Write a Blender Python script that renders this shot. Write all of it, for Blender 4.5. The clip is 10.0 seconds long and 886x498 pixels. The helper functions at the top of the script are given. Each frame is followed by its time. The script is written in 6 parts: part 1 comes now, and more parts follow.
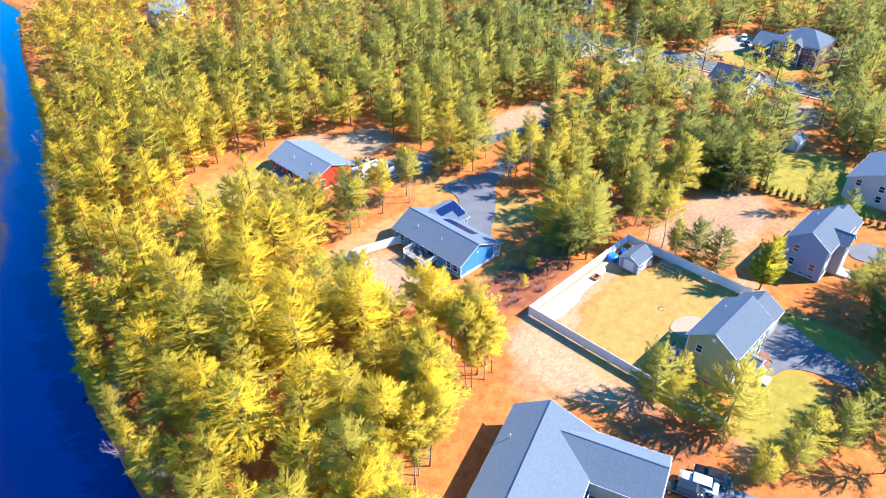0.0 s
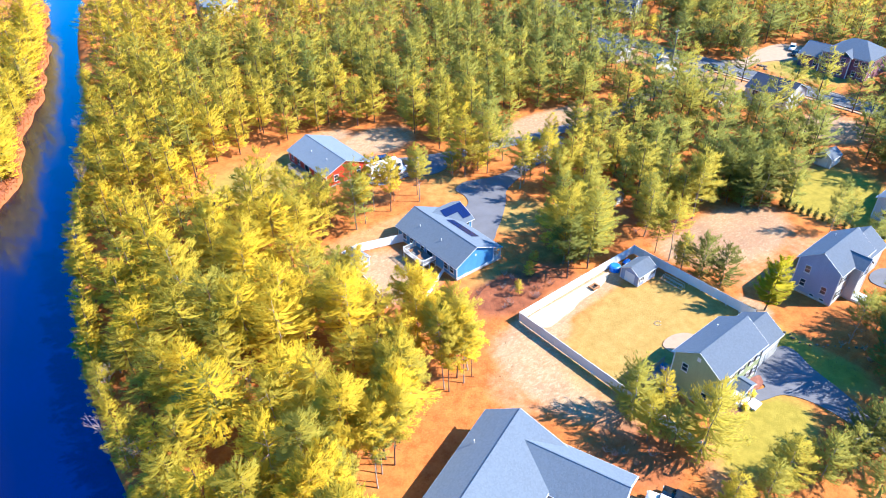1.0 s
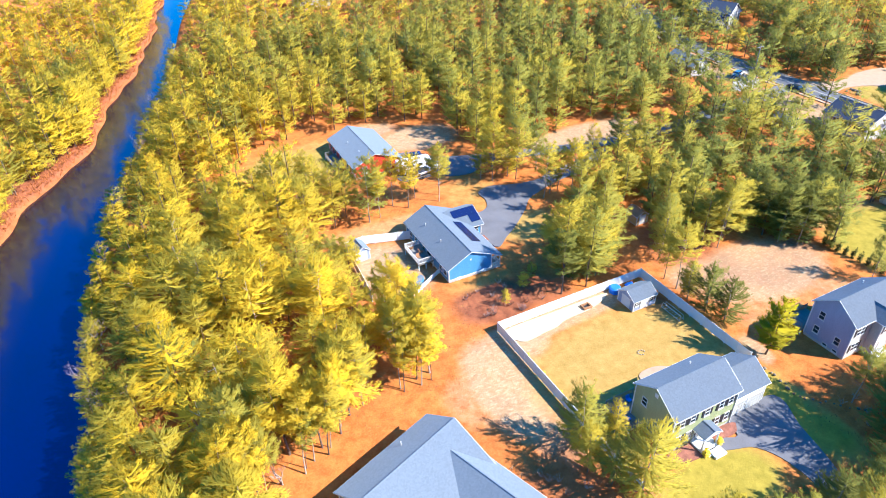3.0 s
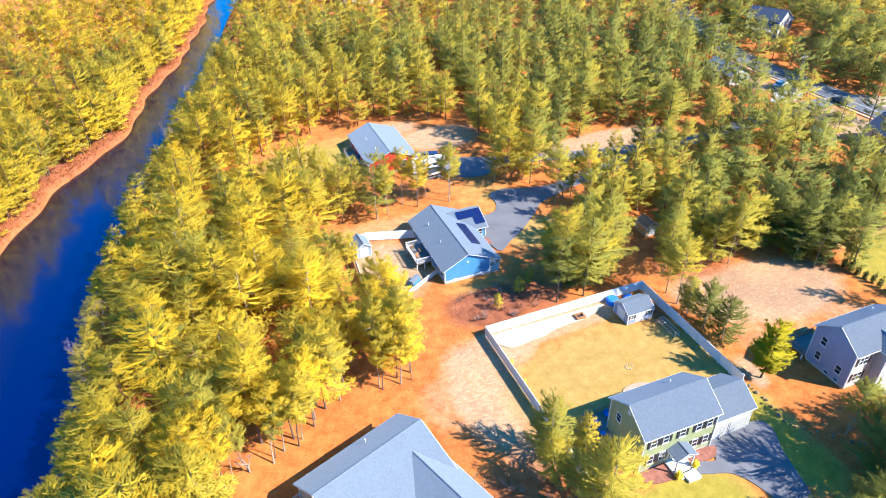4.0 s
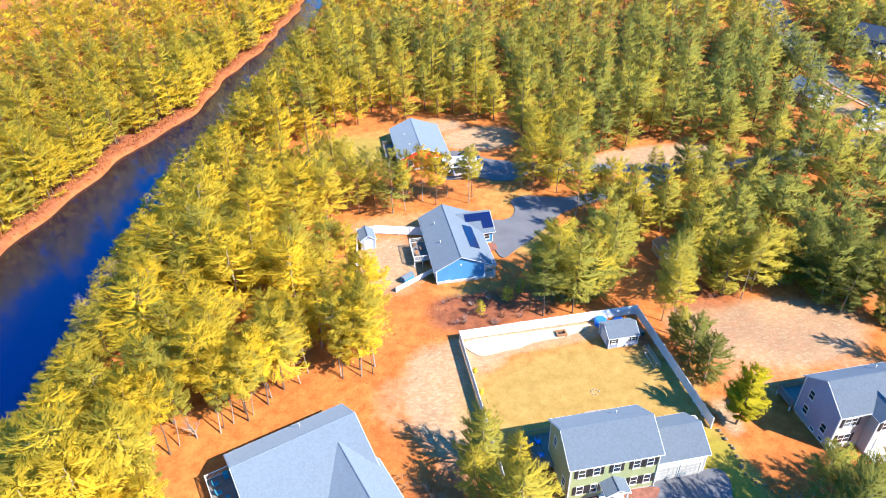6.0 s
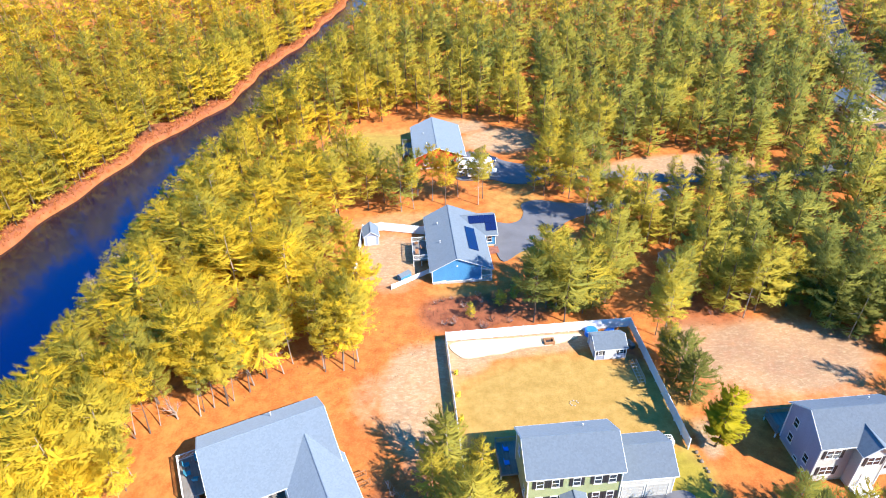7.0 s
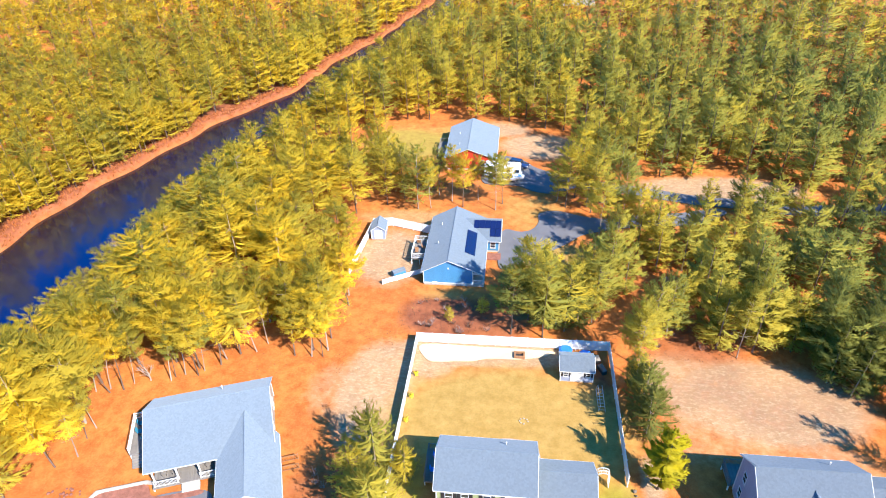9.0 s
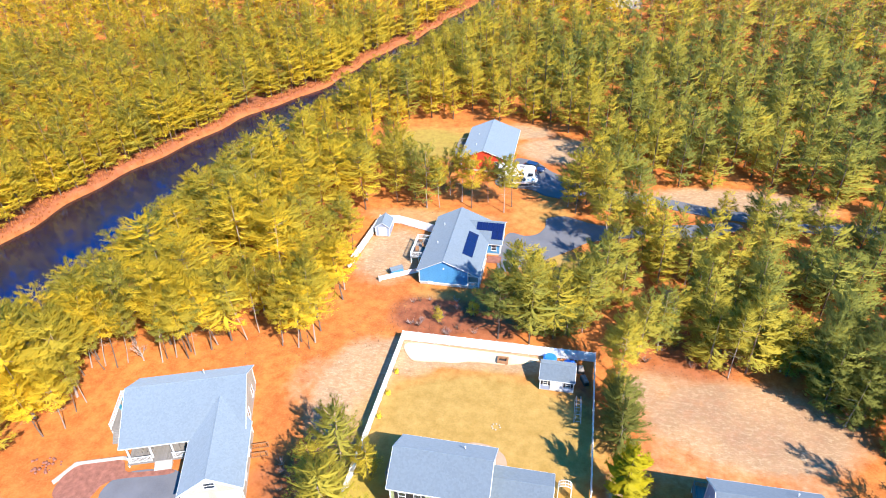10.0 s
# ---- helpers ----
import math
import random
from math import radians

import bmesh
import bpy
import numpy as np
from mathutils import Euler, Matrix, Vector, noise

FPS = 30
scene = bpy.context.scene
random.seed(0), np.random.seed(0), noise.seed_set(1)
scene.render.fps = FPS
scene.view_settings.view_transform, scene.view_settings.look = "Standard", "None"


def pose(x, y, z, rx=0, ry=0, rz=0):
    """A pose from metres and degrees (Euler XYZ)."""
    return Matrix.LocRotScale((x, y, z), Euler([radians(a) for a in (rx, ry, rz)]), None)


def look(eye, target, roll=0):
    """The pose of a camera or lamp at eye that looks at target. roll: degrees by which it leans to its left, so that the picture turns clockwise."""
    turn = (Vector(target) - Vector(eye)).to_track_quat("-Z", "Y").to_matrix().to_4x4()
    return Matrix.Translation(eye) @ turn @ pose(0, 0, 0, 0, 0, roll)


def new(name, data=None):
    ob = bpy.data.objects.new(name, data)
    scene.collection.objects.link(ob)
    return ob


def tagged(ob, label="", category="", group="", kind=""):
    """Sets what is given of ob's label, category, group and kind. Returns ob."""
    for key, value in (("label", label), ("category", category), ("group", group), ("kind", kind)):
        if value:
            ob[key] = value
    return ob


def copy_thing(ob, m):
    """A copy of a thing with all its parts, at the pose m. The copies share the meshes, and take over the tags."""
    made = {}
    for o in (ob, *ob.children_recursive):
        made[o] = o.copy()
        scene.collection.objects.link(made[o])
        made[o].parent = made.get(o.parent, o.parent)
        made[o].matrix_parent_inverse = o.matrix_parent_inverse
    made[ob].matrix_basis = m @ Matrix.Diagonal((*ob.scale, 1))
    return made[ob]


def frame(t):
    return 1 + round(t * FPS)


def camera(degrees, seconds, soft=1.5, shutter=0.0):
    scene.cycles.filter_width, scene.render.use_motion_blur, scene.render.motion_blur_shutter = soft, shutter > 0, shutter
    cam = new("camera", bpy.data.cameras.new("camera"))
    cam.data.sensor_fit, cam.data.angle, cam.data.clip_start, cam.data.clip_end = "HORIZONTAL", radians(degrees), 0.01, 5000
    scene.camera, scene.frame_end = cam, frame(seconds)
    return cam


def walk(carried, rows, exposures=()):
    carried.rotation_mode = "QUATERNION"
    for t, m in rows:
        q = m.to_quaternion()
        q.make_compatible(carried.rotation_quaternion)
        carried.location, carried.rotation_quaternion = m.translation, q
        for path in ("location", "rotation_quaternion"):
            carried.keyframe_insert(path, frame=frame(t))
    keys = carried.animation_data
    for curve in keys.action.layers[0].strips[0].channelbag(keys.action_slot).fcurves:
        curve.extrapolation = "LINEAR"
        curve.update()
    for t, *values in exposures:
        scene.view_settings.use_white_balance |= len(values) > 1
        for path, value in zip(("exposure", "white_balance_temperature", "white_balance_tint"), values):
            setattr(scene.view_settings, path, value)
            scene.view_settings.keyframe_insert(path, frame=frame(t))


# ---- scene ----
cam = camera(68.6, 10.0, soft=1.0)
METRES, EYE, TILT, LEAN, TURN = 93.6, 67.9, 0.0, 0.0, -43.7
ROWS = [
    (0.0, 0.0, 0.0, 0.0, -0.65, -34.88, 0.93),
    (0.5, 0.0507, 0.002, -0.0004, 2.18, -34.87, 0.97),
    (1.0, 0.1007, 0.0066, -0.0007, 4.99, -34.83, 1.01),
    (1.5, 0.1504, 0.0134, -0.0014, 7.8, -34.8, 1.04),
    (2.0, 0.1998, 0.0224, -0.0019, 10.61, -34.75, 1.08),
    (2.5, 0.2483, 0.0339, -0.0025, 13.42, -34.72, 1.12),
    (4.0, 0.3878, 0.0837, -0.0045, 21.8, -34.64, 1.2),
    (4.5, 0.4331, 0.1046, -0.0057, 24.61, -34.6, 1.24),
    (5.0, 0.4773, 0.1272, -0.0067, 27.39, -34.57, 1.3),
    (5.5, 0.5209, 0.1518, -0.0073, 30.22, -34.53, 1.33),
    (7.0, 0.6428, 0.238, -0.0077, 38.65, -34.46, 1.42),
    (7.5, 0.6806, 0.2708, -0.0081, 41.44, -34.42, 1.45),
    (8.0, 0.7167, 0.306, -0.0085, 44.24, -34.4, 1.49),
    (8.5, 0.7512, 0.3427, -0.0093, 47.05, -34.34, 1.54),
    (9.0, 0.7837, 0.3807, -0.0099, 49.85, -34.29, 1.56),
    (9.5, 0.8144, 0.4204, -0.0109, 52.66, -34.24, 1.6),
    (10.0, 0.8432, 0.4619, -0.012, 55.45, -34.2, 1.66),
]
walk(cam, [(t, pose(0, 0, EYE, TILT, LEAN, TURN) @ pose(METRES * x, METRES * y, METRES * z, 90 + pitch, roll, yaw)) for t, x, y, z, yaw, pitch, roll in ROWS],
     exposures=[(0.0, 1.72, 6000, 10), (5.0, 1.62, 6320, 10), (10.0, 1.5, 6500, 10)])

# ---- world, sun, exposure ----
SUN_DIR = Vector((0.745 * math.cos(radians(41.3)), -0.667 * math.cos(radians(41.3)), math.sin(radians(41.3))))
world = bpy.data.worlds.new("sky")
scene.world = world
world.use_nodes = True
wn = world.node_tree.nodes
sky = wn.new("ShaderNodeTexSky")
sky.sky_type, sky.sun_disc = "NISHITA", False
sky.sun_elevation, sky.sun_rotation = radians(41.3), math.atan2(0.745, -0.667)
sky.air_density, sky.dust_density, sky.ozone_density = 1.0, 0.2, 6.0
wn["Background"].inputs["Strength"].default_value = 0.15
sky_hue = wn.new("ShaderNodeHueSaturation")
sky_hue.inputs["Saturation"].default_value = 1.45
world.node_tree.links.new(sky.outputs["Color"], sky_hue.inputs["Color"])
world.node_tree.links.new(sky_hue.outputs["Color"], wn["Background"].inputs["Color"])
sun = new("sun", bpy.data.lights.new("sun", "SUN"))
sun.data.energy, sun.data.angle, sun.data.color = 4.8, radians(0.55), (1.0, 0.93, 0.81)
sun.matrix_world = look(SUN_DIR * 300 + Vector((60, 60, 0)), (60, 60, 0))


# ---- materials ----
def node_mat(name):
    m = bpy.data.materials.new(name)
    m.use_nodes = True
    return m, m.node_tree.nodes, m.node_tree.links, m.node_tree.nodes["Principled BSDF"]


def rgb_mix(nodes, links, fac, a, b, blend="MIX"):
    mix = nodes.new("ShaderNodeMix")
    mix.data_type, mix.blend_type = "RGBA", blend
    for slot, v in ((0, fac), (6, a), (7, b)):
        if isinstance(v, bpy.types.NodeSocket):
            links.new(v, mix.inputs[slot])
        else:
            mix.inputs[slot].default_value = v if slot == 0 else (*v, 1)
    return mix.outputs[2]


def math_node(nodes, links, op, a, b=None, clamp=False):
    n = nodes.new("ShaderNodeMath")
    n.operation, n.use_clamp = op, clamp
    for slot, v in ((0, a), (1, b)):
        if v is None:
            continue
        if isinstance(v, bpy.types.NodeSocket):
            links.new(v, n.inputs[slot])
        else:
            n.inputs[slot].default_value = v
    return n.outputs[0]


def noise_of(nodes, links, scale, detail=4, rough=0.6, stretch=None):
    tc = nodes.new("ShaderNodeTexCoord")
    n = nodes.new("ShaderNodeTexNoise")
    n.inputs["Scale"].default_value, n.inputs["Detail"].default_value, n.inputs["Roughness"].default_value = scale, detail, rough
    if stretch:
        mp = nodes.new("ShaderNodeMapping")
        mp.inputs["Scale"].default_value = stretch
        links.new(tc.outputs["Object"], mp.inputs["Vector"])
        links.new(mp.outputs["Vector"], n.inputs["Vector"])
    else:
        links.new(tc.outputs["Object"], n.inputs["Vector"])
    return n.outputs["Fac"]


def spread(nodes, links, fac, lo, hi):
    r = nodes.new("ShaderNodeMapRange")
    r.inputs["From Min"].default_value, r.inputs["From Max"].default_value = lo, hi
    links.new(fac, r.inputs["Value"])
    return r.outputs["Result"]


def surface(name, base, rough=0.7, vary=0.25, big=0.6, small=9.0, bump=0.15, metal=0.0, per_object=0.0, stretch=None, spec=0.3):
    """A weathered surface: broad stains and fine grain, with a little relief."""
    m, nodes, links, bsdf = node_mat(name)
    dark, light = [c * (1 - vary) for c in base], [min(1, c * (1 + vary)) for c in base]
    n1 = spread(nodes, links, noise_of(nodes, links, big, 5, 0.6, stretch), 0.3, 0.7)
    n2 = spread(nodes, links, noise_of(nodes, links, small, 3, 0.6, stretch), 0.25, 0.75)
    col = rgb_mix(nodes, links, n1, dark, light)
    col = rgb_mix(nodes, links, math_node(nodes, links, "MULTIPLY", n2, 0.5), col, light)
    if per_object:
        info = nodes.new("ShaderNodeObjectInfo")
        hsv = nodes.new("ShaderNodeHueSaturation")
        links.new(col, hsv.inputs["Color"])
        v = nodes.new("ShaderNodeMapRange")
        v.inputs["To Min"].default_value, v.inputs["To Max"].default_value = 1 - per_object, 1 + per_object
        links.new(info.outputs["Random"], v.inputs["Value"])
        links.new(v.outputs["Result"], hsv.inputs["Value"])
        col = hsv.outputs["Color"]
    links.new(col, bsdf.inputs["Base Color"])
    bsdf.inputs["Roughness"].default_value, bsdf.inputs["Metallic"].default_value = rough, metal
    bsdf.inputs["Specular IOR Level"].default_value = spec
    if bump:
        b = nodes.new("ShaderNodeBump")
        b.inputs["Strength"].default_value, b.inputs["Distance"].default_value = bump, 0.05
        links.new(n2, b.inputs["Height"])
        links.new(b.outputs["Normal"], bsdf.inputs["Normal"])
    return m


def siding(name, base, vary=0.08):
    """Horizontal lap siding: a shallow saw-tooth relief and faint weather streaks."""
    m, nodes, links, bsdf = node_mat(name)
    tc = nodes.new("ShaderNodeTexCoord")
    sep = nodes.new("ShaderNodeSeparateXYZ")
    links.new(tc.outputs["Object"], sep.inputs[0])
    lap = math_node(nodes, links, "FRACT", math_node(nodes, links, "MULTIPLY", sep.outputs["Z"], 6.5))
    n1 = noise_of(nodes, links, 0.8, 4, 0.6, (1, 1, 0.35))
    col = rgb_mix(nodes, links, spread(nodes, links, n1, 0.3, 0.7), [c * (1 - vary) for c in base], [min(1, c * (1 + vary)) for c in base])
    groove = spread(nodes, links, lap, 0.0, 0.14)
    col = rgb_mix(nodes, links, groove, [c * 0.6 for c in base], col)
    links.new(col, bsdf.inputs["Base Color"])
    bsdf.inputs["Roughness"].default_value, bsdf.inputs["Specular IOR Level"].default_value = 0.55, 0.3
    b = nodes.new("ShaderNodeBump")
    b.inputs["Strength"].default_value, b.inputs["Distance"].default_value = 0.35, 0.02
    links.new(lap, b.inputs["Height"])
    links.new(b.outputs["Normal"], bsdf.inputs["Normal"])
    return m


def shingles(name, base):
    """Asphalt shingles: mottled tabs in courses, with long faint streaks."""
    m, nodes, links, bsdf = node_mat(name)
    tc = nodes.new("ShaderNodeTexCoord")
    vor = nodes.new("ShaderNodeTexVoronoi")
    vor.inputs["Scale"].default_value = 5.0
    links.new(tc.outputs["Object"], vor.inputs["Vector"])
    tab = nodes.new("ShaderNodeSeparateColor")
    links.new(vor.outputs["Color"], tab.inputs[0])
    n1 = spread(nodes, links, noise_of(nodes, links, 0.35, 5), 0.3, 0.7)
    n2 = spread(nodes, links, noise_of(nodes, links, 14, 3), 0.25, 0.75)
    lo, hi = [c * 0.86 for c in base], [c * 1.13 for c in base]
    col = rgb_mix(nodes, links, tab.outputs[0], lo, hi)
    col = rgb_mix(nodes, links, math_node(nodes, links, "MULTIPLY", n2, 0.6), col, base)
    col = rgb_mix(nodes, links, math_node(nodes, links, "MULTIPLY", n1, 0.35), col, hi)
    links.new(col, bsdf.inputs["Base Color"])
    bsdf.inputs["Roughness"].default_value, bsdf.inputs["Specular IOR Level"].default_value = 0.75, 0.35
    b = nodes.new("ShaderNodeBump")
    b.inputs["Strength"].default_value, b.inputs["Distance"].default_value = 0.3, 0.03
    links.new(tab.outputs[0], b.inputs["Height"])
    links.new(b.outputs["Normal"], bsdf.inputs["Normal"])
    bsdf.inputs["Diffuse Roughness"].default_value = 1.0
    return m


def foliage(name, yellow, green, through_light=0.45):
    """Needles: each tree drifts between a yellow and a green tone, tufts vary round it."""
    m, nodes, links, bsdf = node_mat(name)
    att = nodes.new("ShaderNodeAttribute")
    att.attribute_name = "tint"
    info = nodes.new("ShaderNodeObjectInfo")
    geo = nodes.new("ShaderNodeNewGeometry")
    t = math_node(nodes, links, "ADD", att.outputs["Fac"], math_node(nodes, links, "MULTIPLY", math_node(nodes, links, "SUBTRACT", info.outputs["Random"], 0.5), 0.5))
    t = math_node(nodes, links, "ADD", t, math_node(nodes, links, "MULTIPLY", math_node(nodes, links, "SUBTRACT", geo.outputs["Random Per Island"], 0.5), 0.16))
    col = rgb_mix(nodes, links, math_node(nodes, links, "ADD", t, 0.0, True), green, yellow)
    col = rgb_mix(nodes, links, math_node(nodes, links, "MULTIPLY", t, -1.6, True), col, [c * 0.42 for c in green])
    col = rgb_mix(nodes, links, math_node(nodes, links, "MULTIPLY", geo.outputs["Random Per Island"], 0.12), col, [c * 0.7 for c in green])
    links.new(col, bsdf.inputs["Base Color"])
    bsdf.inputs["Roughness"].default_value, bsdf.inputs["Specular IOR Level"].default_value = 0.6, 0.1
    tr = nodes.new("ShaderNodeBsdfTranslucent")
    links.new(col, tr.inputs["Color"])
    mix = nodes.new("ShaderNodeMixShader")
    mix.inputs[0].default_value = through_light
    links.new(bsdf.outputs[0], mix.inputs[1])
    links.new(tr.outputs[0], mix.inputs[2])
    links.new(mix.outputs[0], nodes["Material Output"].inputs["Surface"])
    return m


def plain(name, base, rough=0.5, metal=0.0, spec=0.4):
    return surface(name, base, rough, 0.08, 1.2, 20, 0.05, metal, spec=spec)


def ground_material():
    m, nodes, links, bsdf = node_mat("soil_and_pine_litter")

    def att(n):
        a = nodes.new("ShaderNodeAttribute")
        a.attribute_name = n
        return a.outputs["Fac"]
    n_big = noise_of(nodes, links, 0.09, 6, 0.62)
    n_mid = noise_of(nodes, links, 0.55, 6, 0.68)
    n_fine = noise_of(nodes, links, 4.0, 4, 0.7)
    litter = rgb_mix(nodes, links, spread(nodes, links, n_mid, 0.3, 0.7), (0.29, 0.078, 0.017), (0.53, 0.19, 0.05))
    litter = rgb_mix(nodes, links, math_node(nodes, links, "MULTIPLY", spread(nodes, links, n_big, 0.42, 0.68), 0.55), litter, (0.27, 0.07, 0.02))
    litter = rgb_mix(nodes, links, math_node(nodes, links, "MULTIPLY", spread(nodes, links, n_fine, 0.45, 0.8), 0.35), litter, (0.56, 0.25, 0.085))
    sandy = rgb_mix(nodes, links, spread(nodes, links, n_mid, 0.3, 0.72), (0.29, 0.16, 0.078), (0.42, 0.275, 0.155))
    sandy = rgb_mix(nodes, links, math_node(nodes, links, "MULTIPLY", spread(nodes, links, n_fine, 0.5, 0.8), 0.35), sandy, (0.25, 0.11, 0.045))
    sandy = rgb_mix(nodes, links, math_node(nodes, links, "MULTIPLY", spread(nodes, links, n_big, 0.4, 0.62), 0.7), sandy, (0.25, 0.165, 0.105))
    straw = noise_of(nodes, links, 1.1, 6, 0.8, (1.0, 1.9, 1.0))
    sandy = rgb_mix(nodes, links, math_node(nodes, links, "MULTIPLY", spread(nodes, links, straw, 0.48, 0.68), 0.7), sandy, (0.49, 0.365, 0.235))
    turf = rgb_mix(nodes, links, spread(nodes, links, n_mid, 0.3, 0.7), (0.265, 0.16, 0.042), (0.40, 0.25, 0.08))
    turf = rgb_mix(nodes, links, math_node(nodes, links, "MULTIPLY", spread(nodes, links, n_fine, 0.45, 0.8), 0.35), turf, (0.15, 0.125, 0.022))
    brush = rgb_mix(nodes, links, spread(nodes, links, n_mid, 0.3, 0.7), (0.14, 0.045, 0.026), (0.32, 0.11, 0.052))

    def edge(a):
        v = math_node(nodes, links, "ADD", a, math_node(nodes, links, "MULTIPLY", math_node(nodes, links, "SUBTRACT", n_mid, 0.5), 0.75))
        v = math_node(nodes, links, "ADD", v, math_node(nodes, links, "MULTIPLY", math_node(nodes, links, "SUBTRACT", n_big, 0.5), 0.5))
        return spread(nodes, links, v, 0.15, 0.85)
    col = rgb_mix(nodes, links, edge(math_node(nodes, links, "MULTIPLY", att("sand"), 1.3)), litter, sandy)
    col = rgb_mix(nodes, links, edge(att("brush")), col, brush)
    col = rgb_mix(nodes, links, edge(att("turf")), col, turf)
    green = rgb_mix(nodes, links, spread(nodes, links, n_mid, 0.3, 0.7), (0.20, 0.16, 0.024), (0.33, 0.255, 0.045))
    col = rgb_mix(nodes, links, edge(att("lush")), col, green)
    links.new(col, bsdf.inputs["Base Color"])
    bsdf.inputs["Roughness"].default_value, bsdf.inputs["Specular IOR Level"].default_value = 0.95, 0.1
    b = nodes.new("ShaderNodeBump")
    b.inputs["Strength"].default_value, b.inputs["Distance"].default_value = 0.5, 0.15
    links.new(n_fine, b.inputs["Height"])
    links.new(b.outputs["Normal"], bsdf.inputs["Normal"])
    return m


def water_material():
    m, nodes, links, bsdf = node_mat("river_water")
    n = noise_of(nodes, links, 0.05, 3)
    col = rgb_mix(nodes, links, spread(nodes, links, n, 0.35, 0.65), (0.0003, 0.003, 0.036), (0.0004, 0.003, 0.028))
    bed = nodes.new("ShaderNodeAttribute")
    bed.attribute_name = "shallow"
    col = rgb_mix(nodes, links, bed.outputs["Fac"], col, (0.034, 0.017, 0.006))
    links.new(col, bsdf.inputs["Base Color"])
    bsdf.inputs["Roughness"].default_value, bsdf.inputs["IOR"].default_value = 0.12, 1.55
    bsdf.inputs['Specular Tint'].default_value = (0.12, 0.36, 1.0, 1)
    bsdf.inputs['Specular IOR Level'].default_value = 1.0
    b = nodes.new("ShaderNodeBump")
    b.inputs["Strength"].default_value, b.inputs["Distance"].default_value = 0.06, 0.05
    links.new(noise_of(nodes, links, 1.1, 4, 0.6, (1, 0.5, 1)), b.inputs["Height"])
    links.new(b.outputs["Normal"], bsdf.inputs["Normal"])
    return m


def asphalt_material(name, base):
    m = surface(name, base, 0.85, 0.2, 0.25, 6.0, 0.2, spec=0.3)
    return m


GROUND = ground_material()
WATER = water_material()
ASPHALT = asphalt_material("worn_asphalt", (0.115, 0.115, 0.13))
ROAD = asphalt_material("road_asphalt", (0.09, 0.093, 0.105))
CONCRETE = surface("pale_concrete", (0.36, 0.33, 0.3), 0.85, 0.15, 0.5, 8)
PAINT_LINE = plain("road_paint", (0.45, 0.42, 0.36), 0.6)
# pale sand, its colour raised to include light bounced off the white fence
PALE_LIT_SAND = surface("pale_lit_sand", (0.47, 0.385, 0.27), 0.95, 0.14, 0.45, 7)
PAVER = surface("tan_pavers", (0.33, 0.23, 0.16), 0.9, 0.15, 0.8, 8)
MULCH = surface("red_mulch", (0.21, 0.085, 0.06), 0.95, 0.4, 1.5, 12, 0.4)
VINYL = surface("white_vinyl", (0.62, 0.62, 0.62), 0.4, 0.05, 0.6, 6, 0.03)
DOOR = surface("garage_door_paint", (0.36, 0.355, 0.345), 0.45, 0.06, 0.8, 8, 0.03)
TRIM = surface("white_trim_paint", (0.55, 0.55, 0.55), 0.45, 0.05, 0.8, 8, 0.03)
GLASS, _n, _l, _b = node_mat("window_glass")
_b.inputs["Base Color"].default_value = (0.02, 0.03, 0.045, 1)
_b.inputs["Roughness"].default_value, _b.inputs["Specular IOR Level"].default_value = 0.05, 0.8
SHUTTER = plain("black_shutter_paint", (0.02, 0.02, 0.025), 0.5)
ROOF_GREY = shingles("grey_shingles", (0.12, 0.15, 0.188))
ROOF_DARK = shingles("charcoal_shingles", (0.035, 0.05, 0.085))
ROOF_PALE = shingles("pale_grey_shingles", (0.136, 0.17, 0.212))
# the far house's blue siding, darkened to carry the shade of its trees
SIDE_BLUE_SHADED = siding("shaded_blue_siding", (0.03, 0.075, 0.21))
SIDE_BLUE = siding("blue_siding", (0.06, 0.21, 0.40))
SIDE_GREEN = siding("sage_siding", (0.27, 0.3, 0.16))
SIDE_GREY = siding("grey_siding", (0.23, 0.27, 0.38))
SIDE_WHITE = siding("white_siding", (0.42, 0.415, 0.4))
SIDE_CREAM = siding("cream_siding", (0.36, 0.335, 0.28))
SIDE_RED = siding("red_siding", (0.5, 0.045, 0.02))
SIDE_TAN = siding("tan_siding", (0.42, 0.27, 0.12))
BRICK = surface("red_brick", (0.17, 0.075, 0.1), 0.85, 0.25, 1.0, 10, 0.2)
SOLAR, _n, _l, _b = node_mat("solar_cells")
_b.inputs["Base Color"].default_value = (0.006, 0.012, 0.06, 1)
_b.inputs["Roughness"].default_value = 0.18
METAL = plain("galvanised_metal", (0.45, 0.46, 0.48), 0.45, 0.8)
DARK_METAL = plain("dark_metal", (0.05, 0.05, 0.055), 0.5, 0.5)
WOOD_GREY = surface("weathered_deck_wood", (0.17, 0.155, 0.145), 0.8, 0.2, 0.8, 9, 0.15, per_object=0.12)
WOOD_BROWN = surface("brown_wood", (0.24, 0.12, 0.06), 0.8, 0.25, 0.8, 9, 0.2)
BARK = surface("pine_bark", (0.12, 0.08, 0.06), 0.95, 0.35, 0.8, 7, 0.4, per_object=0.2)
BARK_PALE = surface("pale_bark", (0.28, 0.22, 0.18), 0.95, 0.3, 0.8, 7, 0.3, per_object=0.15)
STONE = surface("field_stone", (0.15, 0.115, 0.09), 0.9, 0.3, 1.0, 8, 0.3, per_object=0.25)
PLASTIC_BLUE = plain("blue_plastic", (0.02, 0.16, 0.6), 0.4)
PLASTIC_YELLOW = plain("yellow_blossom", (0.7, 0.5, 0.02), 0.7)
CUSHION = plain("teal_cushion", (0.03, 0.2, 0.3), 0.9)
TYRE = plain("black_rubber", (0.015, 0.015, 0.016), 0.8)
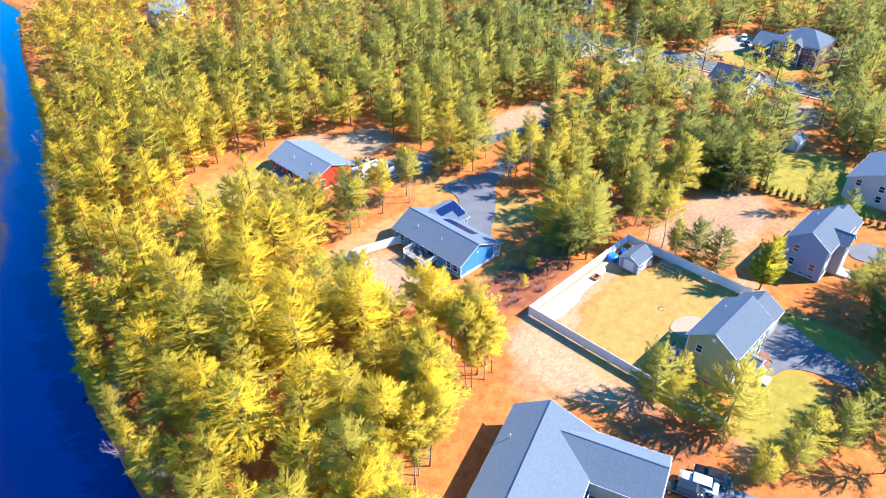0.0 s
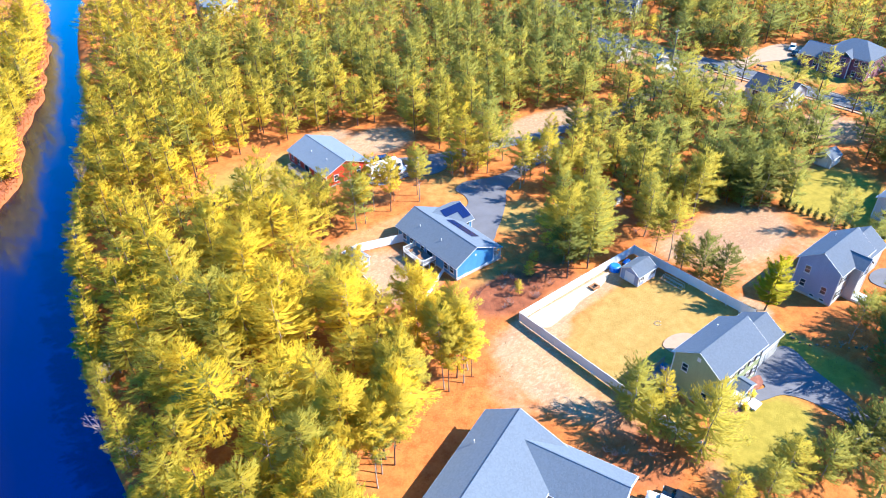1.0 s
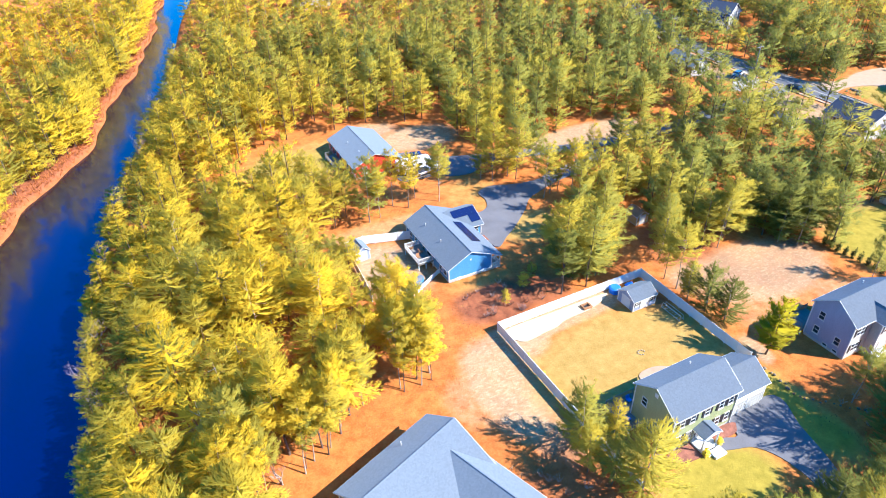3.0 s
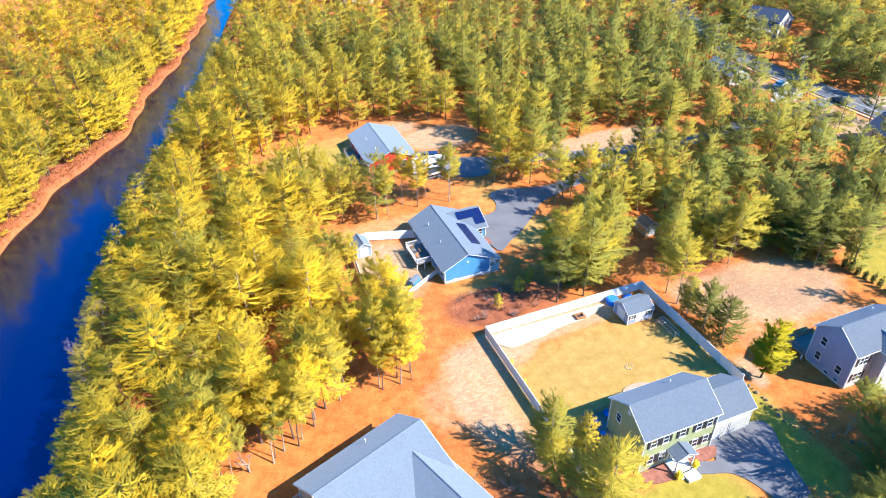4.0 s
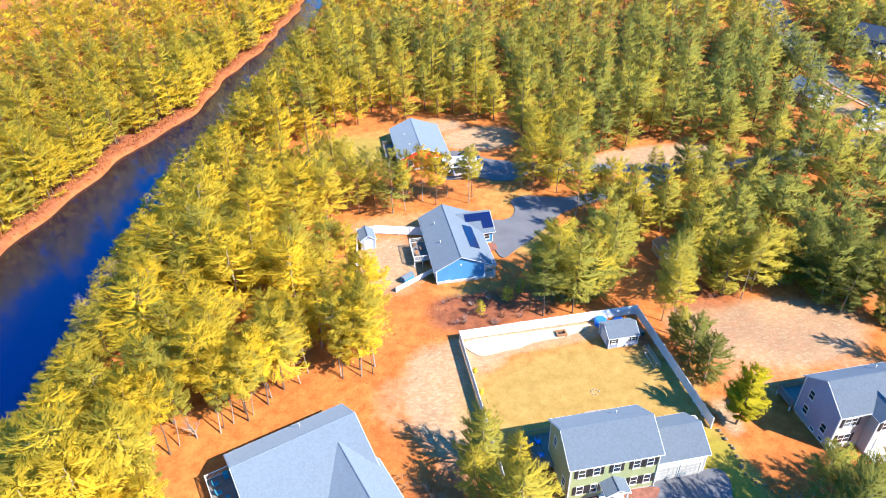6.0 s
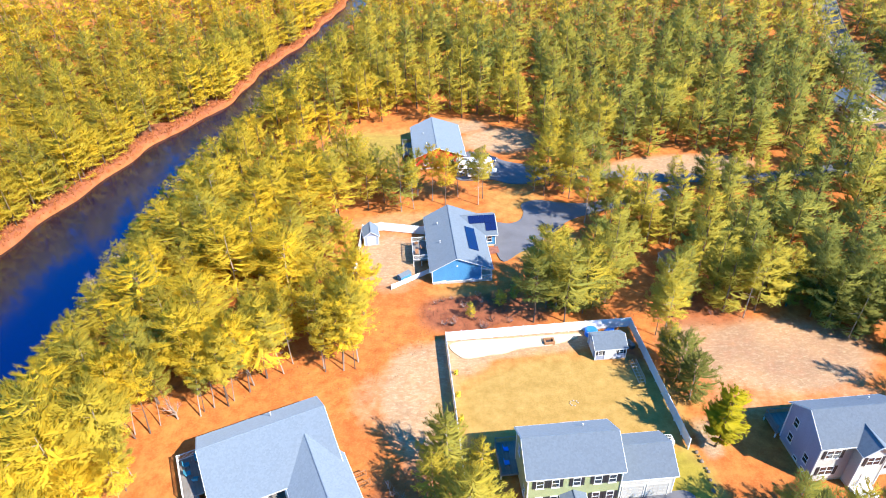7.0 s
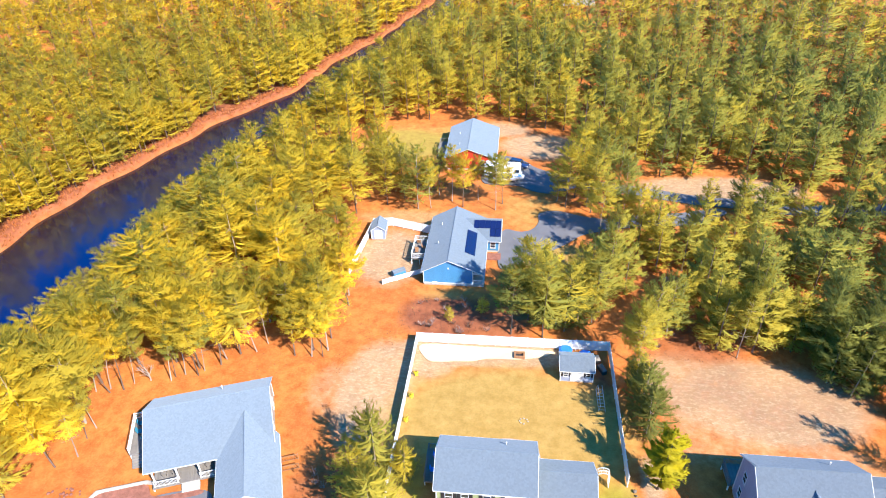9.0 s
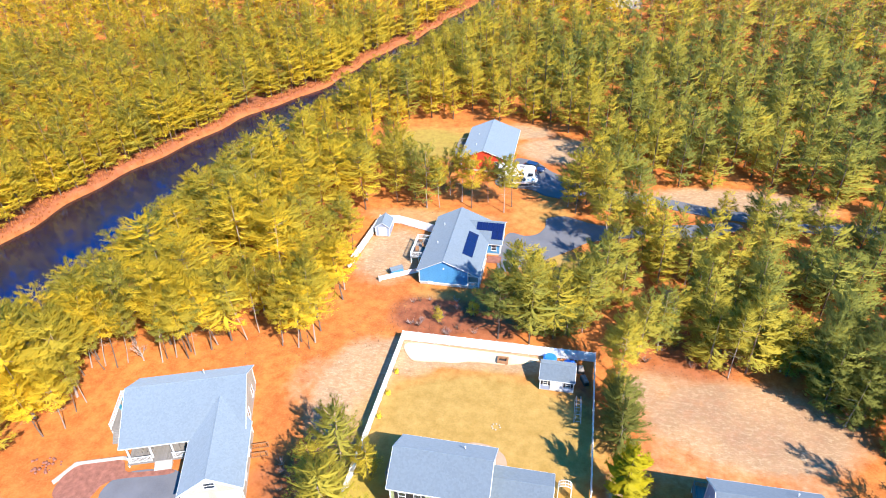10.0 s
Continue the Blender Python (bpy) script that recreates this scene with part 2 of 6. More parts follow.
CAR_WHITE = plain("white_car_paint", (0.75, 0.75, 0.75), 0.2, 0.0, 0.6)
CAR_DARK = plain("black_car_paint", (0.015, 0.017, 0.02), 0.18, 0.0, 0.7)
CAR_BLUE = plain("blue_car_paint", (0.012, 0.03, 0.09), 0.2, 0.0, 0.6)
CAR_RED = plain("red_car_paint", (0.5, 0.03, 0.02), 0.25, 0.0, 0.6)
NEEDLES = foliage("pine_needles", (0.78, 0.54, 0.034), (0.28, 0.285, 0.064), 0.5)
LIME = foliage("lime_needles", (0.5, 0.40, 0.012), (0.17, 0.185, 0.013))
HEDGE = foliage("hedge_leaves", (0.12, 0.12, 0.03), (0.05, 0.06, 0.018))
DRY = foliage("dry_weeds", (0.3, 0.18, 0.08), (0.1, 0.055, 0.035), 0.2)
RUST = foliage("rust_brush", (0.5, 0.19, 0.06), (0.22, 0.06, 0.03), 0.25)
TWIGS = surface("bare_twigs", (0.3, 0.22, 0.19), 0.95, 0.2, 1, 8, 0.1)


# ---- building helpers ----
def part(name, bm, material, parent=None, label="", smooth=False):
    me = bpy.data.meshes.new(name)
    bm.to_mesh(me)
    bm.free()
    me.materials.append(material)
    if smooth:
        me.shade_smooth()
    ob = new(name, me)
    ob.parent = parent
    if label:
        tagged(ob, label)
    return ob


def thing(name, m, label, category, group="", kind=""):
    ob = new(name)
    ob.matrix_world = m
    ob.empty_display_size = 0.3
    return tagged(ob, label, category, group, kind)


def box(bm, x0, y0, z0, x1, y1, z1):
    v = [bm.verts.new(p) for p in ((x0, y0, z0), (x1, y0, z0), (x1, y1, z0), (x0, y1, z0), (x0, y0, z1), (x1, y0, z1), (x1, y1, z1), (x0, y1, z1))]
    for f in ((3, 2, 1, 0), (4, 5, 6, 7), (0, 1, 5, 4), (1, 2, 6, 5), (2, 3, 7, 6), (3, 0, 4, 7)):
        bm.faces.new([v[i] for i in f])
    return bm


def boxes(*rows):
    bm = bmesh.new()
    for r in rows:
        box(bm, *r)
    return bm


def solid(bm, bottom, top):
    """A closed solid between two rings of points."""
    a, b = [bm.verts.new(p) for p in bottom], [bm.verts.new(p) for p in top]
    n = len(a)
    bm.faces.new(a[::-1])
    bm.faces.new(b)
    for i in range(n):
        bm.faces.new((a[i], a[(i + 1) % n], b[(i + 1) % n], b[i]))
    return bm


def tube(bm, p0, p1, r0, r1, n=6):
    p0, p1 = Vector(p0), Vector(p1)
    d = (p1 - p0).normalized()
    u = d.orthogonal().normalized()
    w = d.cross(u)
    ring = lambda p, r: [p + (u * math.cos(2 * math.pi * i / n) + w * math.sin(2 * math.pi * i / n)) * r for i in range(n)]
    return solid(bm, ring(p0, r0), ring(p1, r1))


def smooth_ring(pts, steps=5):
    out = []
    n = len(pts)
    for i in range(n):
        p0, p1, p2, p3 = (Vector(pts[(i + k) % n]) for k in (-1, 0, 1, 2))
        for s in range(steps):
            t = s / steps
            out.append(0.5 * (2 * p1 + (p2 - p0) * t + (2 * p0 - 5 * p1 + 4 * p2 - p3) * t * t + (3 * p1 - p0 - 3 * p2 + p3) * t ** 3))
    return out


def sheet(name, pts, z, material, label, category, smooth=True, kind="structure"):
    ring = smooth_ring(pts) if smooth else [Vector(p) for p in pts]
    area = sum(a.x * b.y - b.x * a.y for a, b in zip(ring, ring[1:] + ring[:1]))
    ring = ring if area > 0 else ring[::-1]
    bm = solid(bmesh.new(), [(p.x, p.y, -0.15) for p in ring], [(p.x, p.y, z) for p in ring])
    return tagged(part(name, bm, material), label, category, kind=kind)


def ribbon(name, line, width, z, material, label, category, z0=-0.15):
    """A strip along a line."""
    left, right = [], []
    for i, p in enumerate(line):
        a, b = Vector(line[max(i - 1, 0)]), Vector(line[min(i + 1, len(line) - 1)])
        d = (b - a).normalized()
        nrm = Vector((-d.y, d.x)) * width / 2
        left.append(Vector(p) + nrm)
        right.append(Vector(p) - nrm)
    ring = left[::-1] + right
    ring = ring if sum(a.x * b.y - b.x * a.y for a, b in zip(ring, ring[1:] + ring[:1])) > 0 else ring[::-1]
    bm = solid(bmesh.new(), [(p.x, p.y, z0) for p in ring], [(p.x, p.y, z) for p in ring])
    return tagged(part(name, bm, material), label, category, kind="structure")


def curve_line(pts, steps=6):
    out = []
    for i in range(len(pts) - 1):
        p0, p1, p2, p3 = (Vector(pts[min(max(i + k, 0), len(pts) - 1)]) for k in (-1, 0, 1, 2))
        for s in range(steps):
            t = s / steps
            out.append(0.5 * (2 * p1 + (p2 - p0) * t + (2 * p0 - 5 * p1 + 4 * p2 - p3) * t * t + (3 * p1 - p0 - 3 * p2 + p3) * t ** 3))
    return out + [Vector(pts[-1])]


# ---- ground, river ----
FAR_BANK = [(-60, -30.0), (0, -29.0), (40, -26.0), (63, -22.2), (75, -19.2), (90, -15.6), (106, -11.4), (127, -2.4), (149, 9.6), (171, 16.0), (196, 23.4), (225, 33.0), (268, 42.0), (330, 56.0), (500, 110.0)]
NEAR_BANK = [(-60, -2.0), (0, 4.0), (35, 6.5), (62, 6.6), (82, 8.0), (112, 14.2), (133, 19.8), (150, 25.2), (181, 34.4), (215, 41), (257, 50), (330, 70.0), (500, 125.0)]


def bank(table, y):
    wiggle = 0.9 * math.sin(y * 0.13) + 0.5 * math.sin(y * 0.37 + 1.0) if table is FAR_BANK else 0.0
    return float(np.interp(y, [a for a, _ in table], [b for _, b in table])) + wiggle


SAND = [(59.5, 37, 4.8, 9, 0.95), (55, 37, 5, 5, 0.35), (60.5, 28, 3.5, 6, 0.5), (112, 39.5, 12, 7, 0.95), (102, 43, 6, 5, 0.6), (84, 117, 9, 6, 0.9), (74, 126, 7, 4, 0.7), (120, 98, 16, 5, 0.95), (178, 82, 6, 16, 0.9), (178, 118, 5, 12, 0.7), (74, 46, 12, 2.6, 1.3), (66.5, 43.5, 3.5, 3.2, 1.0), (215, 86, 12, 6, 0.9), (229, 60, 7, 6, 0.7), (142, 44, 10, 4, 0.5), (172, 50, 8, 8, 0.8), (56, 70, 6, 8, 0.7), (61, 83, 13, 3, 0.5), (95.5, 26, 1.2, 3, 0.9), (118, 28, 5, 4, 0.4), (106, 32, 8, 4, 0.35), (66, 12, 5, 4, 0.35), (60, 84, 12, 2, 0.25)]
TURF = [(78.5, 32.5, 15, 9.8, 1.2), (66.0, 24, 3.5, 6, 1.0), (73, 11.5, 8, 4.2, 1.1), (91.5, 18, 2.6, 7, 1.0), (91.0, 11, 3, 5, 1.0), (52, 117, 10, 9, 0.9), (60, 123, 8, 4, 0.7), (86, 70, 7, 5, 0.85), (80, 86, 5, 6, 0.5), (141, 35, 11, 9, 1.1), (135, 24, 5, 5, 1.0), (204, 74, 6, 12, 1.1), (188, 60, 5, 6, 0.4), (61, 84, 14, 3, 0.4), (82, 88, 6, 5, 0.6), (68, 60, 6, 2, 0.5)]
LUSH = [(73, 11.5, 8, 4.2, 1.1), (141, 35, 11, 9, 1.1), (135, 24, 5, 5, 1.0), (90.5, 19, 3, 6, 0.9), (52, 117, 10, 9, 0.5), (91.0, 11, 3, 4, 0.8), (204, 74, 6, 12, 0.5), (66, 22, 2.5, 5, 0.6)]
# brush soil; the row at (90.9, 38) paints dirt plus tree shade along the fence
BRUSH_AND_SHADE = [(112, 41, 14, 8, 0.26), (68, 54, 7, 5, 1.0), (76, 53, 5, 4, 0.7), (105, 50, 8, 4, 0.6), (57, 20, 6, 6, 0.5), (90.9, 38, 1.5, 6, 0.9), (108, 55, 10, 5, 0.5)]


def zone(rows, x, y):
    best = 0.0
    for cx, cy, rx, ry, a in rows:
        d = math.hypot((x - cx) / rx, (y - cy) / ry)
        best = max(best, a * min(1, max(0, (1.35 - d) / 0.6)))
    return best


def in_yard(x, y):
    return 64.2 < x < 92.2 and 20 < y < 47.4


def ground_height(x, y):
    f, n = bank(FAR_BANK, y), bank(NEAR_BANK, y)
    inside = min(x - f, n - x)
    dip = max(0.0, min(1.0, (inside + 1.2) / 3.2))
    shelf = 0.25 * max(0.0, 1 - abs(x - f + 4) / 4)
    return -2.8 * dip * dip * (3 - 2 * dip) - shelf * 0.6 + 0.12 * noise.noise((x * 0.06, y * 0.06, 0)) - 0.1


def ground_sheet():
    xs = np.concatenate([np.linspace(-1500, -160, 8), np.arange(-130, -45, 6), np.arange(-45, 135, 1.25), np.arange(135, 245, 3.0), np.linspace(260, 1800, 10)])
    ys = np.concatenate([np.linspace(-1500, -60, 8), np.arange(-40, 5, 4), np.arange(5, 130, 1.25), np.arange(130, 300, 3.0), np.linspace(320, 2200, 10)])
    verts = [(x, y, ground_height(x, y)) for y in ys for x in xs]
    w = len(xs)
    faces = [(j * w + i, j * w + i + 1, (j + 1) * w + i + 1, (j + 1) * w + i) for j in range(len(ys) - 1) for i in range(w - 1)]
    me = bpy.data.meshes.new("ground")
    me.from_pydata(verts, [], faces)
    for name, rows in (("sand", SAND), ("turf", TURF), ("brush", BRUSH_AND_SHADE), ("lush", LUSH)):
        at = me.attributes.new(name, "FLOAT", "POINT")
        vals = []
        for x, y, z in verts:
            v = zone(rows, x, y) if 20 < x < 245 and -5 < y < 135 else 0.0
            if name == "sand":
                d = x - bank(FAR_BANK, y)
                v = max(v, 0.3 * max(0.0, 1 - abs(d + 1.0) / 1.2)) if -40 < y < 330 else v
            if name == "brush":
                d = x - bank(FAR_BANK, y)
                v = max(v, 1.0 * max(0.0, min(1, 1.6 - abs(d + 4.5) / 4.5))) if -40 < y < 330 else v
            vals.append(v)
        at.data.foreach_set("value", vals)
    me.materials.append(GROUND)
    me.shade_smooth()
    return tagged(new("ground", me), "orange-brown sandy soil and pine litter round the houses", "ground", kind="structure")


ground_sheet()
# the river's surface, with the brown bed showing through along the far side
rows, across = np.arange(-60, 500, 5.0), (0.0, 0.12, 0.25, 0.4, 0.6, 0.8, 1.0)
surface_verts, depth = [], []
for y in rows:
    f, n = bank(FAR_BANK, y) - 1.5, bank(NEAR_BANK, y) + 1.5
    for k in across:
        surface_verts.append((f + (n - f) * k, y, -1.5))
        depth.append(max(0.0, 1.0 - k / 0.5) ** 1.4)
w = len(across)
me = bpy.data.meshes.new("water")
me.from_pydata(surface_verts, [], [(j * w + i, j * w + i + 1, (j + 1) * w + i + 1, (j + 1) * w + i) for j in range(len(rows) - 1) for i in range(w - 1)])
me.attributes.new("shallow", "FLOAT", "POINT").data.foreach_set("value", depth)
me.materials.append(WATER)
me.shade_smooth()
tagged(new("water", me), "deep blue still river between wooded banks", "river", kind="structure")

# ---- roads, drives, paths ----
ROAD_LINE = curve_line([(191, -120), (191, 20), (191, 60), (190.8, 95), (190, 118), (191.6, 136), (195.5, 152), (211, 188), (235, 235)])
ribbon("road", ROAD_LINE, 7.4, 0.05, ROAD, "two-lane grey asphalt road with painted edge lines", "road")
for off, wid in ((-3.3, 0.1), (3.3, 0.1), (-0.14, 0.09), (0.14, 0.09)):
    ribbon("road_marking", [p + Vector((off, 0)) for p in ROAD_LINE], wid, 0.058, PAINT_LINE, "worn painted line along the asphalt road", "road marking", 0.04)
ribbon("kerb", [p + Vector((4.0, 0)) for p in ROAD_LINE], 0.2, 0.15, PAVER, "pale concrete kerb beside the road", "kerb")
ribbon("pavement", [p + Vector((-5.0, 0)) for p in ROAD_LINE], 0.9, 0.1, PAVER, "pale concrete pavement beside the road", "pavement")
sheet("driveway", [(75.7, 67.6), (75.9, 79.2), (79.4, 79.3), (81.6, 80.4), (82.8, 83.0), (83.0, 86.2), (86.5, 87.4), (91.5, 85.6), (97, 85), (103, 87.2), (110, 88.0), (117, 90.2), (119, 88.4), (112, 84), (102, 82.6), (96, 81), (91, 79.0), (88, 76), (83.5, 72.2), (79.5, 69.4)], 0.04, ASPHALT, "grey asphalt driveway with a turning pad beside the blue house", "driveway")
sheet("driveway", [(73.8, 108.5), (74.5, 111.5), (79, 110), (83, 105.5), (89, 102.6), (98, 99.6), (108, 97), (115, 95), (121, 94.3), (135, 92.5), (160, 95), (186, 97), (186, 92.5), (160, 90.5), (135, 88.5), (121, 90.6), (114, 91.6), (107, 93.4), (98, 96), (91, 97.0), (86.5, 94.6), (82, 95.2), (78.5, 97.5), (71.5, 98.2), (71.2, 103.5), (74.5, 104.5)], 0.044, ASPHALT, "grey asphalt driveway leading to the red house", "driveway")
sheet("driveway", [(81.3, 18.9), (87.5, 18.9), (90.0, 18.6), (90.5, 16.8), (89.0, 13.5), (87.9, 9.3), (86.5, 5), (84, -2), (80, -8), (76.5, -8), (80.5, -1), (82.8, 5), (82.8, 10), (81.2, 13.4), (78.5, 14.6), (76.6, 15.4), (76.6, 16.4), (78, 16.8), (80.6, 15.9)], 0.04, ASPHALT, "grey asphalt driveway in front of the garage", "driveway")
sheet("driveway", [(36.3, 18.0), (42.2, 19.6), (44.2, 17.8), (46.6, 15.4), (49.2, 14.6), (55, 12), (58, 6), (60, -8), (54, -8), (51, 4), (47, 9), (40, 11.5), (35.2, 14.2)], 0.04, ASPHALT, "dark asphalt driveway beside the garage wing", "driveway")
sheet("driveway", [(192, 96), (192, 86), (200, 86.5), (207, 84.5), (213, 80), (221, 79), (226, 84), (224, 91), (214, 92.5), (203, 91)], 0.04, PAVER, "pale driveway and parking beside the brick house", "driveway")
sheet("driveway", [(116, 17), (122, 17), (123, 8), (121, -6), (117, -6), (117.5, 8)], 0.04, ASPHALT, "grey asphalt driveway beside the grey house", "driveway", True)
sheet("driveway", [(176, 104), (186, 112), (186, 104), (180, 99), (172, 100)], 0.045, CONCRETE, "pale gravel parking place beside the road", "driveway")
sheet("sand_strip", [(65.0, 47.0), (66.0, 43.9), (68.2, 43.6), (70.4, 43.9), (72.6, 44.0), (74.9, 44.7), (79.2, 44.9), (82.1, 45.5), (84.0, 46.3), (83.8, 47.0), (74, 47.1)], 0.045, PALE_LIT_SAND, "pale sand along the back fence, with the fence's bounced light in its cream colour", "sand")
sheet("mulch_bed", [(70.9, 17.9), (81.0, 17.9), (81.3, 16.7), (80.2, 16.3), (77.6, 16.5), (76.2, 16.2), (74.6, 15.7), (72.0, 15.9), (70.5, 16.7)], 0.06, MULCH, "red mulch bed along the house front", "flower bed")
sheet("mulch_bed", [(28.9, 15.2), (29.8, 17.9), (34.6, 19.7), (36.6, 18.2), (41.5, 19.6), (41.6, 18.8), (35.0, 16.6), (33.8, 13.6), (30, 13.2)], 0.06, MULCH, "red mulch bed in front of the porch", "flower bed")
sheet("patio", [(76.4, 29.2), (77.5, 30.3), (80, 30.2), (82, 28.8), (82.2, 26.2), (79.5, 25.0), (77, 25.6)], 0.05, PAVER, "round pale patio behind the green house", "patio")
sheet("walkway", [(73.4, 69.8), (75.9, 69.8), (75.9, 71.8), (73.4, 71.8)], 0.05, MULCH, "reddish paved walk beside the blue house", "path", False)


# ---- house parts ----
def at_face(face, c, u, out, z):
    return {"-y": (u, c - out, z), "+y": (u, c + out, z), "-x": (c - out, u, z), "+x": (c + out, u, z)}[face]


def face_box(bm, face, c, u0, o0, z0, u1, o1, z1):
    a, b = at_face(face, c, u0, o0, z0), at_face(face, c, u1, o1, z1)
    return box(bm, *[min(p, q) for p, q in zip(a, b)], *[max(p, q) for p, q in zip(a, b)])


def window(house, face, c, u, z, w=0.9, h=1.35, shutters=None, bars=True):
    e = 0.06
    bm = bmesh.new()
    loops = []
    for o, g in ((-0.02, e), (0.07, e), (0.07, 0.0), (-0.02, 0.0)):
        loops.append([bm.verts.new(at_face(face, c, u + su * (w / 2 + g), o, z + sz * (h / 2 + g))) for su, sz in ((-1, -1), (1, -1), (1, 1), (-1, 1))])
    for a, b in zip(loops, loops[1:] + loops[:1]):
        for k in range(4):
            bm.faces.new((a[k], a[(k + 1) % 4], b[(k + 1) % 4], b[k]))
    bmesh.ops.recalc_face_normals(bm, faces=bm.faces)
    fr = part("window", bm, TRIM, house, "white-framed window with dark glass")
    if bars:
        part("glazing_bar", face_box(bmesh.new(), face, c, u - w / 2, 0.025, z - 0.03, u + w / 2, 0.055, z + 0.03), TRIM, fr)
        if w > 1.3:
            part("mullion", face_box(bmesh.new(), face, c, u - 0.04, 0.022, z - h / 2, u + 0.04, 0.06, z + h / 2), TRIM, fr)
    part("pane", face_box(bmesh.new(), face, c, u - w / 2, -0.01, z - h / 2, u + w / 2, 0.02, z + h / 2), GLASS, fr)
    part("sill", face_box(bmesh.new(), face, c, u - w / 2 - 0.12, 0.0, z - h / 2 - 0.15, u + w / 2 + 0.12, 0.11, z - h / 2 - 0.09), TRIM, fr)
    if shutters:
        for s in (-1, 1):
            bm = bmesh.new()
            uu = u + s * (w / 2 + 0.29)
            face_box(bm, face, c, uu - 0.19, 0.0, z - h / 2 - 0.04, uu + 0.19, 0.05, z + h / 2 + 0.04)
            for k in range(2):
                face_box(bm, face, c, uu - 0.13, 0.05, z - h / 2 + 0.06 + k * h / 2, uu + 0.13, 0.065, z + k * h / 2 - 0.06)
            part("shutter", bm, shutters, house, "dark louvred shutter")


def door(house, face, c, u, z0, w=0.95, h=2.05, material=None, name="door", label="panelled entrance door"):
    bm = face_box(bmesh.new(), face, c, u - w / 2 - 0.1, -0.02, z0, u - w / 2, 0.07, z0 + h + 0.1)
    face_box(bm, face, c, u + w / 2, -0.02, z0, u + w / 2 + 0.1, 0.07, z0 + h + 0.1)
    face_box(bm, face, c, u - w / 2, -0.02, z0 + h, u + w / 2, 0.07, z0 + h + 0.1)
    fr = part(name, bm, TRIM, house, label)
    bm = face_box(bmesh.new(), face, c, u - w / 2, -0.01, z0, u + w / 2, 0.025, z0 + h)
    rows = max(2, round(h / 0.55))
    cols = max(2, round(w / 0.6))
    for i in range(cols):
        for j in range(rows):
            face_box(bm, face, c, u - w / 2 + (i + 0.12) * w / cols, 0.025, z0 + (j + 0.12) * h / rows, u - w / 2 + (i + 0.88) * w / cols, 0.04, z0 + (j + 0.88) * h / rows)
    part("leaf", bm, material or TRIM, fr)


def slab(name, pts, thick, material, parent, label=""):
    return part(name, solid(bmesh.new(), [(x, y, z - thick) for x, y, z in pts], pts), material, parent, label)


def ax(axis, a, b, z):
    return (a, b, z) if axis == "x" else (b, a, z)


def bar_between(bm, p, q, r):
    """A square bar from p to q."""
    return tube(bm, p, q, r, r, 4)


def gable_roof(house, axis, a0, a1, lo, ridge, hi, z_lo, z_ridge, z_hi, material, starts=(0, 0), label="", fascia=True):
    """Two sloping slabs that meet at a ridge along the axis; lo and hi are the eaves. starts: how far each eave's first end is set in."""
    for side, b, z, cut in ((-1, lo, z_lo, starts[0]), (1, hi, z_hi, starts[1])):
        pts = [ax(axis, a0, ridge, z_ridge), ax(axis, a1, ridge, z_ridge), ax(axis, a1, b, z), ax(axis, a0 + cut, b, z)]
        nrm = (Vector(pts[1]) - Vector(pts[0])).cross(Vector(pts[2]) - Vector(pts[0]))
        if nrm.z < 0:
            pts = pts[::-1]
        slab("roof", pts, 0.16, material, house, label)
        if fascia:
            bm = bmesh.new()
            bar_between(bm, ax(axis, a0 + cut, b + side * 0.03, z - 0.1), ax(axis, a1, b + side * 0.03, z - 0.1), 0.055)
            part("gutter", bm, TRIM, house)
            for a in ((a0, a1) if not cut else (a1,)):
                off = -0.03 if a == a0 else 0.03
                bm = bmesh.new()
                bar_between(bm, ax(axis, a + off, ridge, z_ridge - 0.08), ax(axis, a + off, b, z - 0.08), 0.05)
                part("rake_board", bm, TRIM, house)
    bm = bmesh.new()
    bar_between(bm, ax(axis, a0 - 0.02, ridge, z_ridge - 0.02), ax(axis, a1 + 0.02, ridge, z_ridge - 0.02), 0.09)
    part("ridge_cap", bm, material, house)


def walls(house, axis, a0, a1, b0, b1, ridge, z_b0, z_ridge, z_b1, material, z0=-0.15, thick=0.2, gable_material=None, base=0.45):
    """Four walls with thickness: two long ones, two gables with peaks, on a low concrete foot."""
    for b, z, s in ((b0, z_b0, 1), (b1, z_b1, -1)):
        bm = bmesh.new()
        p, q = ax(axis, a0, b, z0 + base), ax(axis, a1, b + s * thick, z)
        box(bm, *[min(i, j) for i, j in zip(p, q)], *[max(i, j) for i, j in zip(p, q)])
        part("wall", bm, material, house)
    for a, s in ((a0, 1), (a1, -1)):
        prof = [(b0 + thick, z0 + base), (b1 - thick, z0 + base), (b1 - thick, z_b1), (ridge, z_ridge - 0.12), (b0 + thick, z_b0)]
        one, two = [ax(axis, a, b, z) for b, z in prof], [ax(axis, a + s * thick, b, z) for b, z in prof]
        bm = solid(bmesh.new(), one, two)
        bmesh.ops.recalc_face_normals(bm, faces=bm.faces)
        part("wall", bm, gable_material or material, house)
    p, q = ax(axis, a0 + 0.03, b0 + 0.03, z0), ax(axis, a1 - 0.03, b1 - 0.03, z0 + base)
    part("foundation", boxes((*[min(i, j) for i, j in zip(p, q)], *[max(i, j) for i, j in zip(p, q)])), CONCRETE, house)
    for a in (a0, a1):
        for b, z in ((b0, z_b0), (b1, z_b1)):
            x, y, _ = ax(axis, a, b, 0)
            part("corner_board", boxes((x - 0.07, y - 0.07, z0 + base, x + 0.07, y + 0.07, z - 0.05)), TRIM, house)


